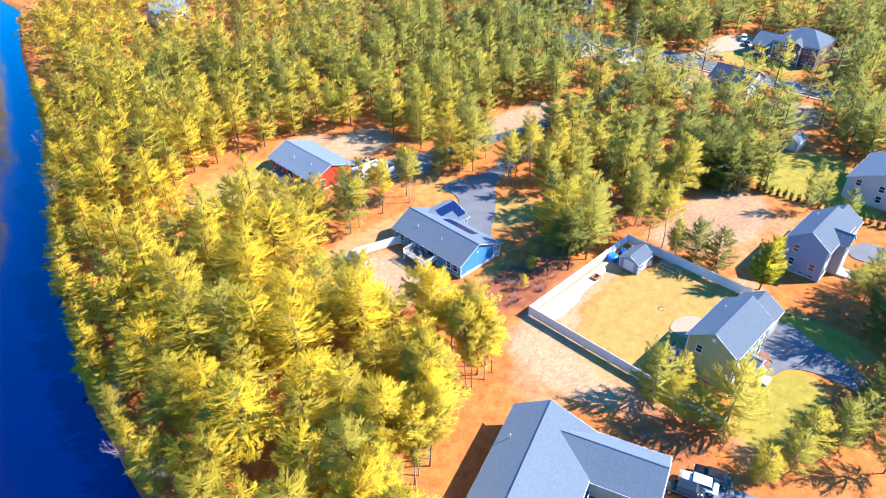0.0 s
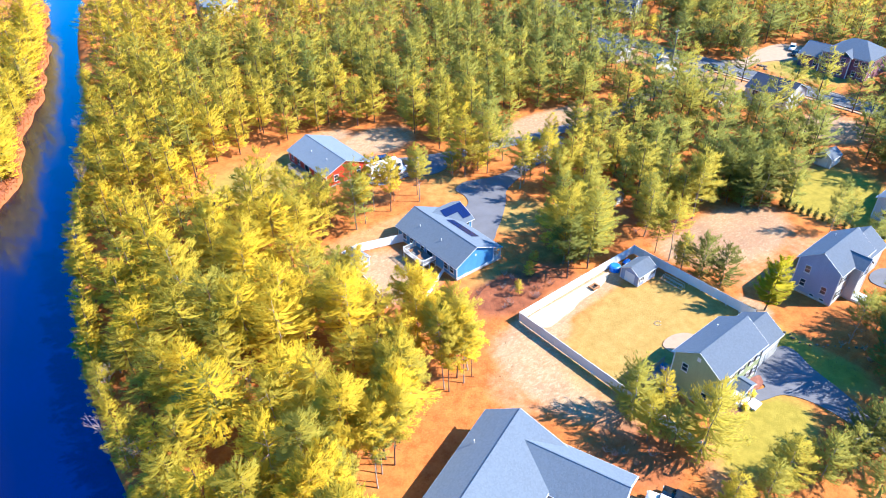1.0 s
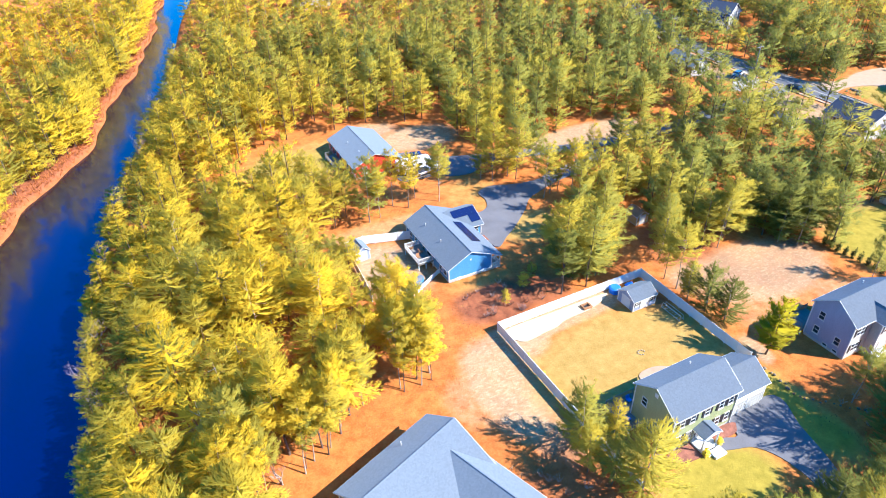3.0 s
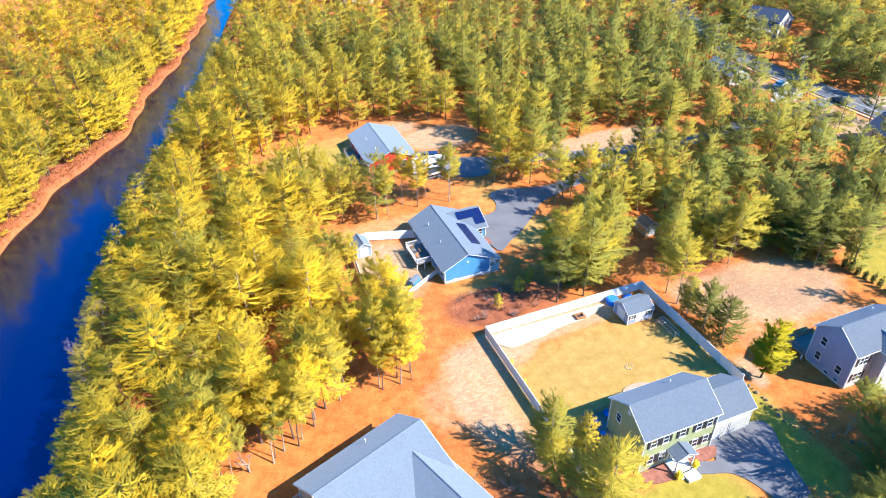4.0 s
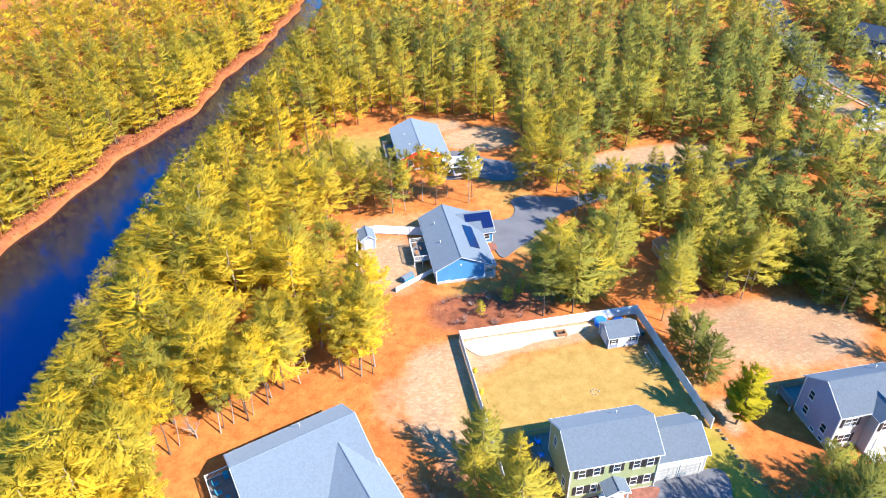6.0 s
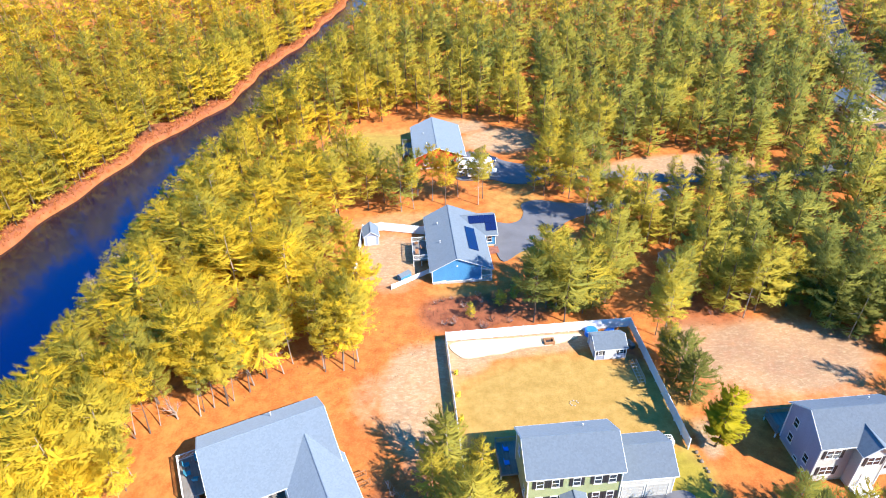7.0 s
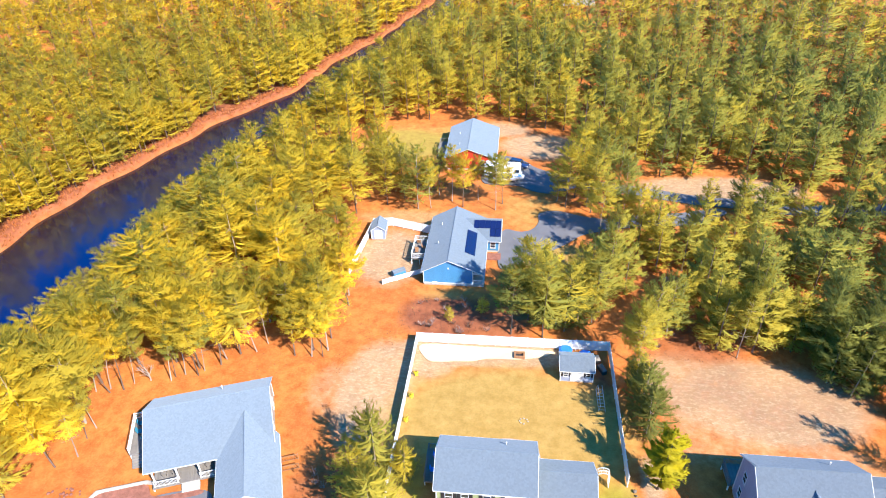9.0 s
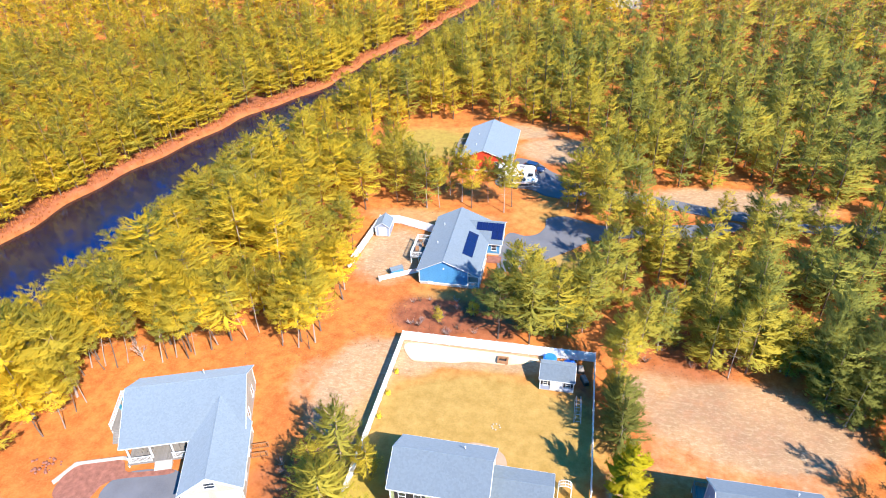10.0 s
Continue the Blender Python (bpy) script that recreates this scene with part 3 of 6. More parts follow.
def vent_pipe(house, x, y, z):
    bm = tube(bmesh.new(), (x, y, z - 0.1), (x, y, z + 0.45), 0.06, 0.06, 8)
    tube(bm, (x, y, z + 0.45), (x, y, z + 0.5), 0.09, 0.09, 8)
    part("vent_pipe", bm, TRIM, house, "white vent pipe")


def railing(house, p, q, h=0.95, step=0.14, material=None, name="railing"):
    """Top and bottom rails with balusters, from p to q at deck height."""
    p, q = Vector(p), Vector(q)
    bm = bmesh.new()
    bar_between(bm, p + Vector((0, 0, h)), q + Vector((0, 0, h)), 0.055)
    bar_between(bm, p + Vector((0, 0, 0.12)), q + Vector((0, 0, 0.12)), 0.04)
    n = max(2, round((q - p).length / step))
    for i in range(n + 1):
        s = p.lerp(q, i / n)
        big = i in (0, n)
        bar_between(bm, s, s + Vector((0, 0, h + (0.12 if big else 0))), 0.07 if big else 0.022)
    part(name, bm, material or TRIM, house, "railing with thin balusters")


def deck(house, x0, y0, x1, y1, z, material, plank=0.14):
    n = round((x1 - x0) / plank)
    step = (x1 - x0) / n
    bm = boxes((x0, y0, z - 0.25, x1, y0 + 0.06, z - 0.055), (x0, y1 - 0.06, z - 0.25, x1, y1, z - 0.055), (x0, y0 + 0.06, z - 0.25, x0 + 0.06, y1 - 0.06, z - 0.055), (x1 - 0.06, y0 + 0.06, z - 0.25, x1, y1 - 0.06, z - 0.055))
    dk = part("deck", bm, material, house, "grey weathered plank deck")
    first = part("plank", boxes((0, y0, z - 0.05, step * 0.93, y1, z)), material, dk)
    first.location.x = x0
    for i in range(1, n):
        p = new("plank", first.data)
        p.parent = dk
        p.location.x = x0 + i * step
    for x in (x0 + 0.1, (x0 + x1) / 2, x1 - 0.1):
        for y in (y0 + 0.1, y1 - 0.1):
            part("deck_post", boxes((x - 0.07, y - 0.07, -0.15, x + 0.07, y + 0.07, z - 0.05)), TRIM, house)


def steps(house, x0, x1, y0, z, dy, n, material=None):
    """A flight from height z at y0 down towards dy."""
    bm = bmesh.new()
    for i in range(n):
        a, b = y0 + dy * i * 0.28, y0 + dy * (i + 1) * 0.28
        box(bm, x0, min(a, b), -0.1, x1, max(a, b), z * (n - i) / (n + 1))
    part("steps", bm, material or CONCRETE, house)


# ---- the blue house with solar panels ----
def blue_house():
    h = thing("house", pose(63.2, 61.9, 0), "blue single-storey house with grey roof and solar panels", "house")
    # local origin: the south-west corner; x to the east, y to the north
    walls(h, "y", 0, 17.0, 0, 8.3, 4.2, 2.75, 5.1, 3.4, SIDE_BLUE)
    gable_roof(h, "y", -0.3, 17.4, -0.4, 4.2, 10.3, 2.75, 5.2, 2.6, ROOF_GREY, label="grey asphalt-shingle roof slope")
    part("frieze", boxes((-0.02, -0.05, 0.3, 8.3, -0.005, 0.5)), TRIM, h)
    # corner porch under the eastern eave
    for y in (0.1, 1.9):
        part("porch_post", boxes((10.0, y - 0.08, 0.35, 10.16, y + 0.08, 2.5)), TRIM, h)
    part("porch_floor", boxes((8.3, 0, -0.1, 10.2, 8.6, 0.35)), CONCRETE, h)
    for p, q in (((8.4, 0.05, 0.35), (10.0, 0.05, 0.35)), ((10.08, 0.2, 0.35), (10.08, 1.8, 0.35))):
        railing(h, p, q, 0.8)
    part("porch_beam", boxes((8.3, 0.0, 2.35, 10.2, 0.12, 2.62), (10.06, 0.12, 2.3, 10.2, 8.6, 2.52)), TRIM, h)
    for y in (4.2, 6.4, 8.4):
        part("porch_post", boxes((10.0, y - 0.08, 0.35, 10.16, y + 0.08, 2.3)), TRIM, h)
    # garage wing to the east
    walls(h, "x", 8.3, 12.3, 10.4, 16.5, 14.4, 2.55, 4.3, 3.2, SIDE_BLUE)
    gable_roof(h, "x", 6.2, 12.7, 10.0, 14.4, 16.9, 2.5, 4.4, 3.1, ROOF_GREY, label="grey asphalt-shingle roof slope")
    door(h, "+x", 12.3, 13.3, 0, 4.4, 2.1, DOOR, name="garage_door", label="white panelled garage door")
    window(h, "-y", 10.4, 11.2, 1.5, 0.8, 1.1)
    # solar panels on the main roof's east slope and the wing's south slope
    slope = lambda x: 5.2 + (x - 4.2) * (2.6 - 5.2) / 6.1
    for i in range(7):
        y0 = 3.9 + i * 1.02
        bm = solid(bmesh.new(), [(6.7, y0, slope(6.7) + 0.06), (8.4, y0, slope(8.4) + 0.06), (8.4, y0 + 0.99, slope(8.4) + 0.06), (6.7, y0 + 0.99, slope(6.7) + 0.06)], [(6.7, y0, slope(6.7) + 0.11), (8.4, y0, slope(8.4) + 0.11), (8.4, y0 + 0.99, slope(8.4) + 0.11), (6.7, y0 + 0.99, slope(6.7) + 0.11)])
        part("solar_panel", bm, SOLAR, h, "dark blue solar panel")
    south = lambda y: 2.5 + (y - 10.0) * 1.9 / 4.4
    for i in range(5):
        for j in range(2):
            if j == 0 and i < 3:
                continue
            x0, y0 = 7.7 + i * 0.98, 10.9 + j * 1.62
            ring = [(x0, y0), (x0 + 0.95, y0), (x0 + 0.95, y0 + 1.58), (x0, y0 + 1.58)]
            part("solar_panel", solid(bmesh.new(), [(x, y, south(y) + 0.06) for x, y in ring], [(x, y, south(y) + 0.11) for x, y in ring]), SOLAR, h, "dark blue solar panel")
    # windows of the west side and the gable
    for y in (1.3, 2.9, 9.6, 12.8, 15.0):
        window(h, "-x", 0, y, 1.6, 1.0, 1.3)
    door(h, "-x", 0, 7.4, 1.2, 1.7, 1.45, GLASS, "door", "sliding glass door to the deck")
    for x in (1.9, 6.8):
        window(h, "-y", 0, x, 0.42, 0.7, 0.3, bars=False)
    part("gable_vent", boxes((4.1, -0.04, 3.3, 4.35, 0.0, 3.6)), TRIM, h)
    for x, y in ((1.9, 6.5), (1.9, 12.6)):
        vent_pipe(h, x, y, 2.75 + (x + 0.4) * 2.45 / 4.6)
    # deck on the west side
    deck(h, -3.0, 5.6, -0.05, 11.4, 1.3, WOOD_GREY)
    for p, q in (((-2.95, 5.7, 1.3), (-2.95, 11.3, 1.3)), ((-2.9, 5.65, 1.3), (-0.2, 5.65, 1.3)), ((-2.9, 11.35, 1.3), (-0.2, 11.35, 1.3))):
        railing(h, p, q)
    return h


# ---- the sage-green colonial ----
def colonial(h, side, front, roof, length, depth, eave, ridge, wing, shutters, wing_front, window_rows=True):
    """Main block with a lower garage wing to the east; front towards -y."""
    walls(h, "x", 0, length, 0, depth, depth / 2, eave, ridge - 0.1, eave, side)
    if front is not side:
        part("front_cladding", boxes((0.0, -0.03, 0.3, length, -0.004, eave - 0.1)), front, h)
    gable_roof(h, "x", -0.3, length + 0.3, -0.35, depth / 2, depth + 0.35, eave - 0.1, ridge, eave - 0.1, roof, label="grey asphalt-shingle roof slope")
    wx1, wy0, wy1, we, wr = wing
    walls(h, "x", length, wx1, wy0, wy1, (wy0 + wy1) / 2, we, wr - 0.1, we, side, gable_material=side)
    part("front_cladding", boxes((length + 0.05, wy0 - 0.03, 0.3, wx1, wy0 - 0.004, we - 0.1)), wing_front, h)
    gable_roof(h, "x", length - 0.02, wx1 + 0.3, wy0 - 0.35, (wy0 + wy1) / 2, wy1 + 0.35, we - 0.1, wr, we - 0.1, roof, label="grey asphalt-shingle roof slope")


def green_house():
    h = thing("house", pose(70.6, 18.0, 0), "sage-green two-storey house with grey roof and white garage", "house")
    L, D = 10.6, 6.8
    colonial(h, SIDE_GREEN, SIDE_GREEN, ROOF_GREY, L, D, 6.3, 8.7, (17.2, 0.6, 6.4, 3.8, 5.75), SHUTTER, SIDE_WHITE)
    for u in (1.35, 3.1, 5.5, 7.9, 9.55):
        window(h, "-y", -0.02, u, 4.85, 0.75, 1.25, SHUTTER)
    for u in (1.35, 3.05, 7.9, 9.55):
        window(h, "-y", -0.02, u, 1.85, 0.75, 1.35, SHUTTER)
    door(h, "-y", -0.02, 5.2, 0.35, 1.0, 2.05, TRIM, label="white front door under the portico")
    for u in (4.3, 6.1):
        window(h, "-y", -0.02, u, 1.4, 0.3, 1.8, bars=False)
    # portico
    gable_roof(h, "y", -2.0, 0.05, 3.7, 5.2, 6.7, 2.65, 3.4, 2.65, ROOF_GREY)
    part("pediment", solid(bmesh.new(), [(3.85, -1.85, 2.55), (6.55, -1.85, 2.55), (5.2, -1.85, 3.25)], [(3.85, -1.75, 2.55), (6.55, -1.75, 2.55), (5.2, -1.75, 3.25)]), SIDE_WHITE, h)
    part("portico_beam", boxes((3.85, -1.9, 2.4, 6.55, -1.7, 2.6), (3.85, -1.7, 2.4, 4.0, 0, 2.6), (6.4, -1.7, 2.4, 6.55, 0, 2.6)), TRIM, h)
    for x in (4.0, 6.4):
        part("column", tube(bmesh.new(), (x, -1.75, 0.3), (x, -1.75, 2.4), 0.13, 0.1, 12), TRIM, h)
    part("landing", boxes((3.8, -1.95, -0.1, 6.6, -0.03, 0.32)), TRIM, h)
    steps(h, 4.3, 6.1, -1.95, 0.32, -1, 3, TRIM)
    for x in (12.5, 15.4):
        door(h, "-y", 0.56, x, 0, 2.5, 2.2, DOOR, "garage_door", "white panelled garage door")
    window(h, "-x", 0, 1.5, 1.8, 0.85, 1.3)
    window(h, "-x", 0, 5.0, 4.7, 0.8, 1.2)
    part("gable_vent", boxes((-0.05, 3.15, 6.9, 0.0, 3.65, 7.5)), TRIM, h)
    for u in (1.5, 4.2, 6.7, 9.2):
        window(h, "+y", D, u, 4.75, 0.9, 1.3)
        window(h, "+y", D, u, 1.8, 0.9, 1.3)
    vent_pipe(h, 7.4, 5.5, 7.2)
    deck(h, -2.2, 4.6, 2.6, 9.4, 0.8, WOOD_GREY)
    railing(h, (-2.15, 4.7, 0.8), (-2.15, 9.3, 0.8), material=WOOD_GREY)
    railing(h, (-2.1, 9.35, 0.8), (2.5, 9.35, 0.8), material=WOOD_GREY)
    part("downpipe", boxes((10.55, -0.12, 0.1, 10.65, -0.02, 6.1)), TRIM, h)
    return h


def grey_house():
    h = thing("house", pose(104.4, 18.5, 0), "grey two-storey house with white front and gabled entrance bay", "house")
    L, D = 10.8, 6.5
    colonial(h, SIDE_GREY, SIDE_WHITE, ROOF_GREY, L, D, 6.3, 8.8, (16.5, 0.0, 6.0, 4.6, 6.8), SHUTTER, SIDE_WHITE)
    for u in (1.6, 9.2):
        window(h, "-y", -0.03, u, 4.75, 1.6, 1.3, SHUTTER)
        window(h, "-y", -0.03, u, 1.85, 1.6, 1.4, SHUTTER)
    # entrance bay with its own gable
    walls(h, "y", -1.4, 0.2, 4.0, 7.0, 5.5, 6.2, 7.5, 6.2, SIDE_WHITE)
    gable_roof(h, "y", -1.75, 2.2, 3.7, 5.5, 7.3, 6.1, 7.6, 6.1, ROOF_GREY)
    window(h, "-y", -1.4, 5.5, 4.8, 1.5, 1.3, SHUTTER)
    door(h, "-y", -1.4, 5.5, 0.35, 1.0, 2.05, TRIM, label="white front door")
    part("landing", boxes((4.2, -3.0, -0.1, 6.8, -1.42, 0.34)), TRIM, h)
    steps(h, 4.6, 6.4, -3.0, 0.34, -1, 2)
    window(h, "-x", 0, 4.8, 4.7, 0.8, 1.25)
    window(h, "-x", 0, 4.9, 2.0, 0.8, 1.25)
    window(h, "-x", 0, 1.6, 2.2, 0.8, 1.25)
    for u in (1.4, 3.0):
        window(h, "-x", 0, u, 0.5, 0.7, 0.35, bars=False)
    door(h, "-y", 0.0 - 0.03, 13.6, 0, 4.6, 2.2, DOOR, "garage_door", "white panelled garage door")
    deck(h, -0.6, 6.6, 4.2, 9.6, 0.9, WOOD_GREY)
    railing(h, (-0.5, 6.7, 0.9), (-0.5, 9.5, 0.9), material=WOOD_GREY)
    railing(h, (-0.5, 9.55, 0.9), (4.1, 9.55, 0.9), material=WOOD_GREY)
    vent_pipe(h, 8.2, 5.2, 7.3)
    return h


# ---- the L-shaped house with the white porch ----
def porch_house():
    h = thing("house", pose(47.4, 30.8, 0, 0, 0, 20), "L-shaped cream house with pale grey roof and white porch", "house")
    walls(h, "x", -14.7, -0.1, -4.4, 4.3, 0, 3.95, 6.1, 3.35, SIDE_CREAM)
    gable_roof(h, "x", -15.1, 0.2, -7.0, 0, 4.75, 3.0, 6.35, 3.45, ROOF_PALE, label="pale grey asphalt-shingle roof slope")
    # garage wing
    walls(h, "y", -14.6, -4.6, -6.4, 0.4, -3.0, 2.95, 5.2, 2.95, SIDE_CREAM)
    for x, cut in ((-6.75, -1.5), (0.75, -5.0)):
        pts = [(-3.0, -15.0, 5.35), (-3.0, -1.4, 5.35), (x, cut, 2.85), (x, -15.0, 2.85)]
        if (Vector(pts[1]) - Vector(pts[0])).cross(Vector(pts[2]) - Vector(pts[0])).z < 0:
            pts = pts[::-1]
        slab("roof", pts, 0.16, ROOF_PALE, h, "pale grey asphalt-shingle roof slope")
        bm = bmesh.new()
        s = -0.03 if x < -3 else 0.03
        bar_between(bm, (x + s, -15.0, 2.75), (x + s, -7.0 if x < -3 else -5.0, 2.75), 0.06)
        part("gutter", bm, TRIM, h)
        part("rake_board", bar_between(bmesh.new(), (-3.0, -15.03, 5.27), (x, -15.03, 2.77), 0.1), TRIM, h)
    part("ridge_cap", bar_between(bmesh.new(), (-3.0, -15.0, 5.33), (-3.0, -2.6, 5.33), 0.09), ROOF_PALE, h)
    window(h, "-y", -14.6, -3.0, 3.6, 1.2, 0.9)
    for x in (-4.8, -1.2):
        door(h, "-y", -14.6, x, 0, 2.5, 2.15, DOOR, "garage_door", "white panelled garage door")
    for y in (-12, -8.5):
        window(h, "+x", 0.4, y, 1.7, 0.9, 1.2)
    for y in (-2.4, 1.6):
        window(h, "+x", -0.1, y, 1.7, 0.9, 1.3)
    # front porch
    deck(h, -14.6, -7.4, -6.5, -4.45, 0.55, WOOD_GREY, 0.18)
    for x in (-14.3, -11.6, -9.0, -6.9):
        part("porch_post", boxes((x - 0.09, -6.85, 0.55, x + 0.09, -6.67, 2.85)), TRIM, h)
    part("porch_beam", boxes((-14.6, -6.9, 2.68, -6.5, -6.62, 2.86)), TRIM, h)
    for a, b in ((-14.3, -11.6), (-9.0, -6.9)):
        railing(h, (a, -7.3, 0.55), (b, -7.3, 0.55))
    for x in (-13.2, -11.4, -7.8):
        window(h, "-y", -4.4, x, 1.8, 1.1, 1.4)
    door(h, "-y", -4.4, -9.6, 0.55, 1.0, 2.05, WOOD_BROWN, label="brown wooden front door")
    steps(h, -11.3, -9.2, -7.4, 0.55, -1, 4)
    # back windows and side deck
    for x in (-13, -10.4, -7.4, -4.2, -1.5):
        window(h, "+y", 4.3, x, 1.8, 1.0, 1.3)
    vent_pipe(h, -6.0, 3.0, 4.7)
    deck(h, -17.9, -1.8, -14.75, 4.2, 1.1, WOOD_GREY)
    railing(h, (-17.85, -1.7, 1.1), (-17.85, 4.1, 1.1))
    railing(h, (-17.8, 4.15, 1.1), (-14.9, 4.15, 1.1))
    steps(h, -17.6, -16.2, -1.8, 1.1, -1, 5, WOOD_GREY)
    window(h, "-x", -14.7, -2.4, 1.9, 1.0, 1.3)
    door(h, "-x", -14.7, 1.4, 1.15, 1.7, 1.7, GLASS, "door", "sliding glass door to the deck")
    # low fenced stair beside the east wall
    railing(h, (0.6, -7.2, 0.1), (2.6, -7.2, 0.1), 0.9, 0.3, WOOD_BROWN)
    railing(h, (0.6, -8.6, 0.1), (2.6, -8.6, 0.1), 0.9, 0.3, WOOD_BROWN)
    return h


def red_house():
    h = thing("house", pose(62.6, 104.2, 0), "red single-storey house with pale grey roof among pines", "house")
    walls(h, "y", 0, 16.6, 0, 10.8, 4.9, 2.9, 5.0, 2.9, SIDE_RED)
    gable_roof(h, "y", -0.3, 16.9, -0.35, 4.9, 11.3, 2.8, 5.1, 2.75, ROOF_PALE, label="pale grey asphalt-shingle roof slope")
    for y in (1.5, 4.4, 12.2, 15.0):
        window(h, "-x", 0, y, 1.7, 1.0, 1.35)
    door(h, "-x", 0, 8.4, 0.6, 1.8, 2.0, GLASS, "door", "sliding glass door to the deck")
    for x in (2.4, 8.0):
        window(h, "-y", 0, x, 1.7, 1.0, 1.35)
    door(h, "+x", 10.8, 4.0, 0, 4.6, 2.15, DOOR, "garage_door", "white panelled garage door")
    for y in (9.0, 13.5):
        window(h, "+x", 10.8, y, 1.7, 1.0, 1.35)
    vent_pipe(h, 2.4, 10, 3.9)
    vent_pipe(h, 2.8, 4.0, 4.1)
    deck(h, -2.6, 6.4, -0.05, 12.6, 0.7, WOOD_GREY)
    railing(h, (-2.5, 6.5, 0.7), (-2.5, 12.5, 0.7), material=WOOD_GREY)
    railing(h, (-2.5, 12.55, 0.7), (-0.1, 12.55, 0.7), material=WOOD_GREY)
    return h


# ---- the houses by the road ----
def cape_house():
    h = thing("house", pose(172.0, 62.2, 0), "white house with a dark grey roof beside the road", "house")
    walls(h, "y", 0, 11.2, 0, 9.8, 4.8, 4.0, 6.4, 4.0, SIDE_WHITE)
    gable_roof(h, "y", -0.3, 11.5, -0.4, 4.8, 10.2, 3.9, 6.6, 3.9, ROOF_DARK, label="charcoal asphalt-shingle roof slope")
    for y in (1.6, 3.6, 6.0, 8.2):
        window(h, "-x", 0, y, 2.9, 0.9, 1.2, SHUTTER)
    for x in (2.4, 6.6):
        window(h, "-y", 0, x, 1.8, 1.0, 1.3)
    vent_pipe(h, 2.0, 4.6, 5.2)
    return h


def brick_house():
    h = thing("house", pose(208.5, 58.5, 0), "large red brick house with grey hip roof and white windows", "house")
    part("wall", boxes((0, 0, -0.1, 13, 13.0, 6.0)), BRICK, h)
    part("wall", boxes((1.0, 13.0, -0.1, 11, 19.5, 3.6)), BRICK, h)
    c = [(-0.4, -0.4), (13.4, -0.4), (13.4, 13.4), (-0.4, 13.4)]
    r0, r1 = (6.5, 4.8, 9.4), (6.5, 8.2, 9.4)
    e = [(x, y, 5.95) for x, y in c]
    for pts in ([e[0], e[1], r0], [e[1], e[2], r1, r0], [e[2], e[3], r1], [e[3], e[0], r0, r1]):
        slab("roof", pts, 0.16, ROOF_GREY, h, "grey asphalt-shingle roof slope")
    bm = solid(bmesh.new(), [(x, y, 5.7) for x, y in c], [(x, y, 5.95) for x, y in c])
    part("fascia", bm, TRIM, h)
    gable_roof(h, "y", 13.4, 19.9, 0.6, 6.0, 11.4, 3.6, 6.2, 3.6, ROOF_GREY)
    gable_roof(h, "x", -1.3, 5.0, 4.4, 6.5, 8.6, 5.9, 7.5, 5.9, ROOF_GREY)
    part("bay", boxes((-1.0, 4.7, -0.1, -0.01, 8.3, 5.9)), BRICK, h)
    for y in (1.5, 3.3, 9.8, 11.6):
        for z in (1.7, 4.6):
            window(h, "-x", 0, y, z, 1.0, 1.5)
    for z in (1.7, 4.6):
        window(h, "-x", -1.0, 6.5, z, 1.2, 1.7)
    for y in (14.6, 17.4):
        window(h, "-x", 1.0, y, 1.7, 1.0, 1.4)
    for y in (0.0, 4.7, 8.3, 13.0):
        part("corner_board", boxes((-0.09 if y in (0.0, 13.0) else -1.09, y - 0.12, 0, -0.02 if y in (0.0, 13.0) else -1.02, y + 0.12, 5.7)), TRIM, h)
    for x in (3.0, 9.5):
        for z in (1.7, 4.6):
            window(h, "-y", 0, x, z, 1.0, 1.5)
    return h


def far_blue_house():
    h = thing("house", pose(213.5, 141, 0, 0, 0, 24), "blue two-storey house, walls coloured dark for shade, among trees beyond the road", "house")
    walls(h, "y", 0, 11, 0, 9, 4.5, 5.8, 8.2, 5.8, SIDE_BLUE_SHADED, gable_material=SIDE_WHITE)
    gable_roof(h, "y", -0.4, 11.4, -0.5, 4.5, 9.5, 5.7, 8.4, 5.7, ROOF_DARK, label="charcoal asphalt-shingle roof slope")
    walls(h, "x", 9, 15, 1, 8, 4.5, 3.6, 5.8, 3.6, SIDE_BLUE_SHADED)
    gable_roof(h, "x", 6, 15.4, 0.5, 4.5, 8.5, 3.5, 6.0, 3.5, ROOF_PALE)
    for y in (2, 5.5, 9):
        for z in (1.7, 4.5):
            window(h, "-x", 0, y, z, 1.0, 1.4)
    for x in (2.4, 6.6):
        for z in (1.7, 4.5):
            window(h, "-y", 0, x, z, 1.0, 1.4)
    deck(h, -2.6, 1, -0.05, 9, 2.6, TRIM)
    railing(h, (-2.5, 1.1, 2.6), (-2.5, 8.9, 2.6))
    return h


def simple_house(x0, y0, x1, y1, eave, ridge, axis, side, roof, label):
    h = thing("house", pose(x0, y0, 0), label, "house")
    w, d = x1 - x0, y1 - y0
    a1, b1 = (w, d) if axis == "x" else (d, w)
    walls(h, axis, 0, a1, 0, b1, b1 / 2, eave, ridge - 0.1, eave, side)
    gable_roof(h, axis, -0.3, a1 + 0.3, -0.35, b1 / 2, b1 + 0.35, eave - 0.1, ridge, eave - 0.1, roof, label="asphalt-shingle roof slope")
    for i in range(3):
        window(h, "-x", 0, d * (i + 0.5) / 3, 1.8, 0.9, 1.3)
        window(h, "-y", 0, w * (i + 0.5) / 3, 1.8, 0.9, 1.3)
    if eave > 4:
        for i in range(3):
            window(h, "-x", 0, d * (i + 0.5) / 3, 4.0, 0.9, 1.2)
    return h


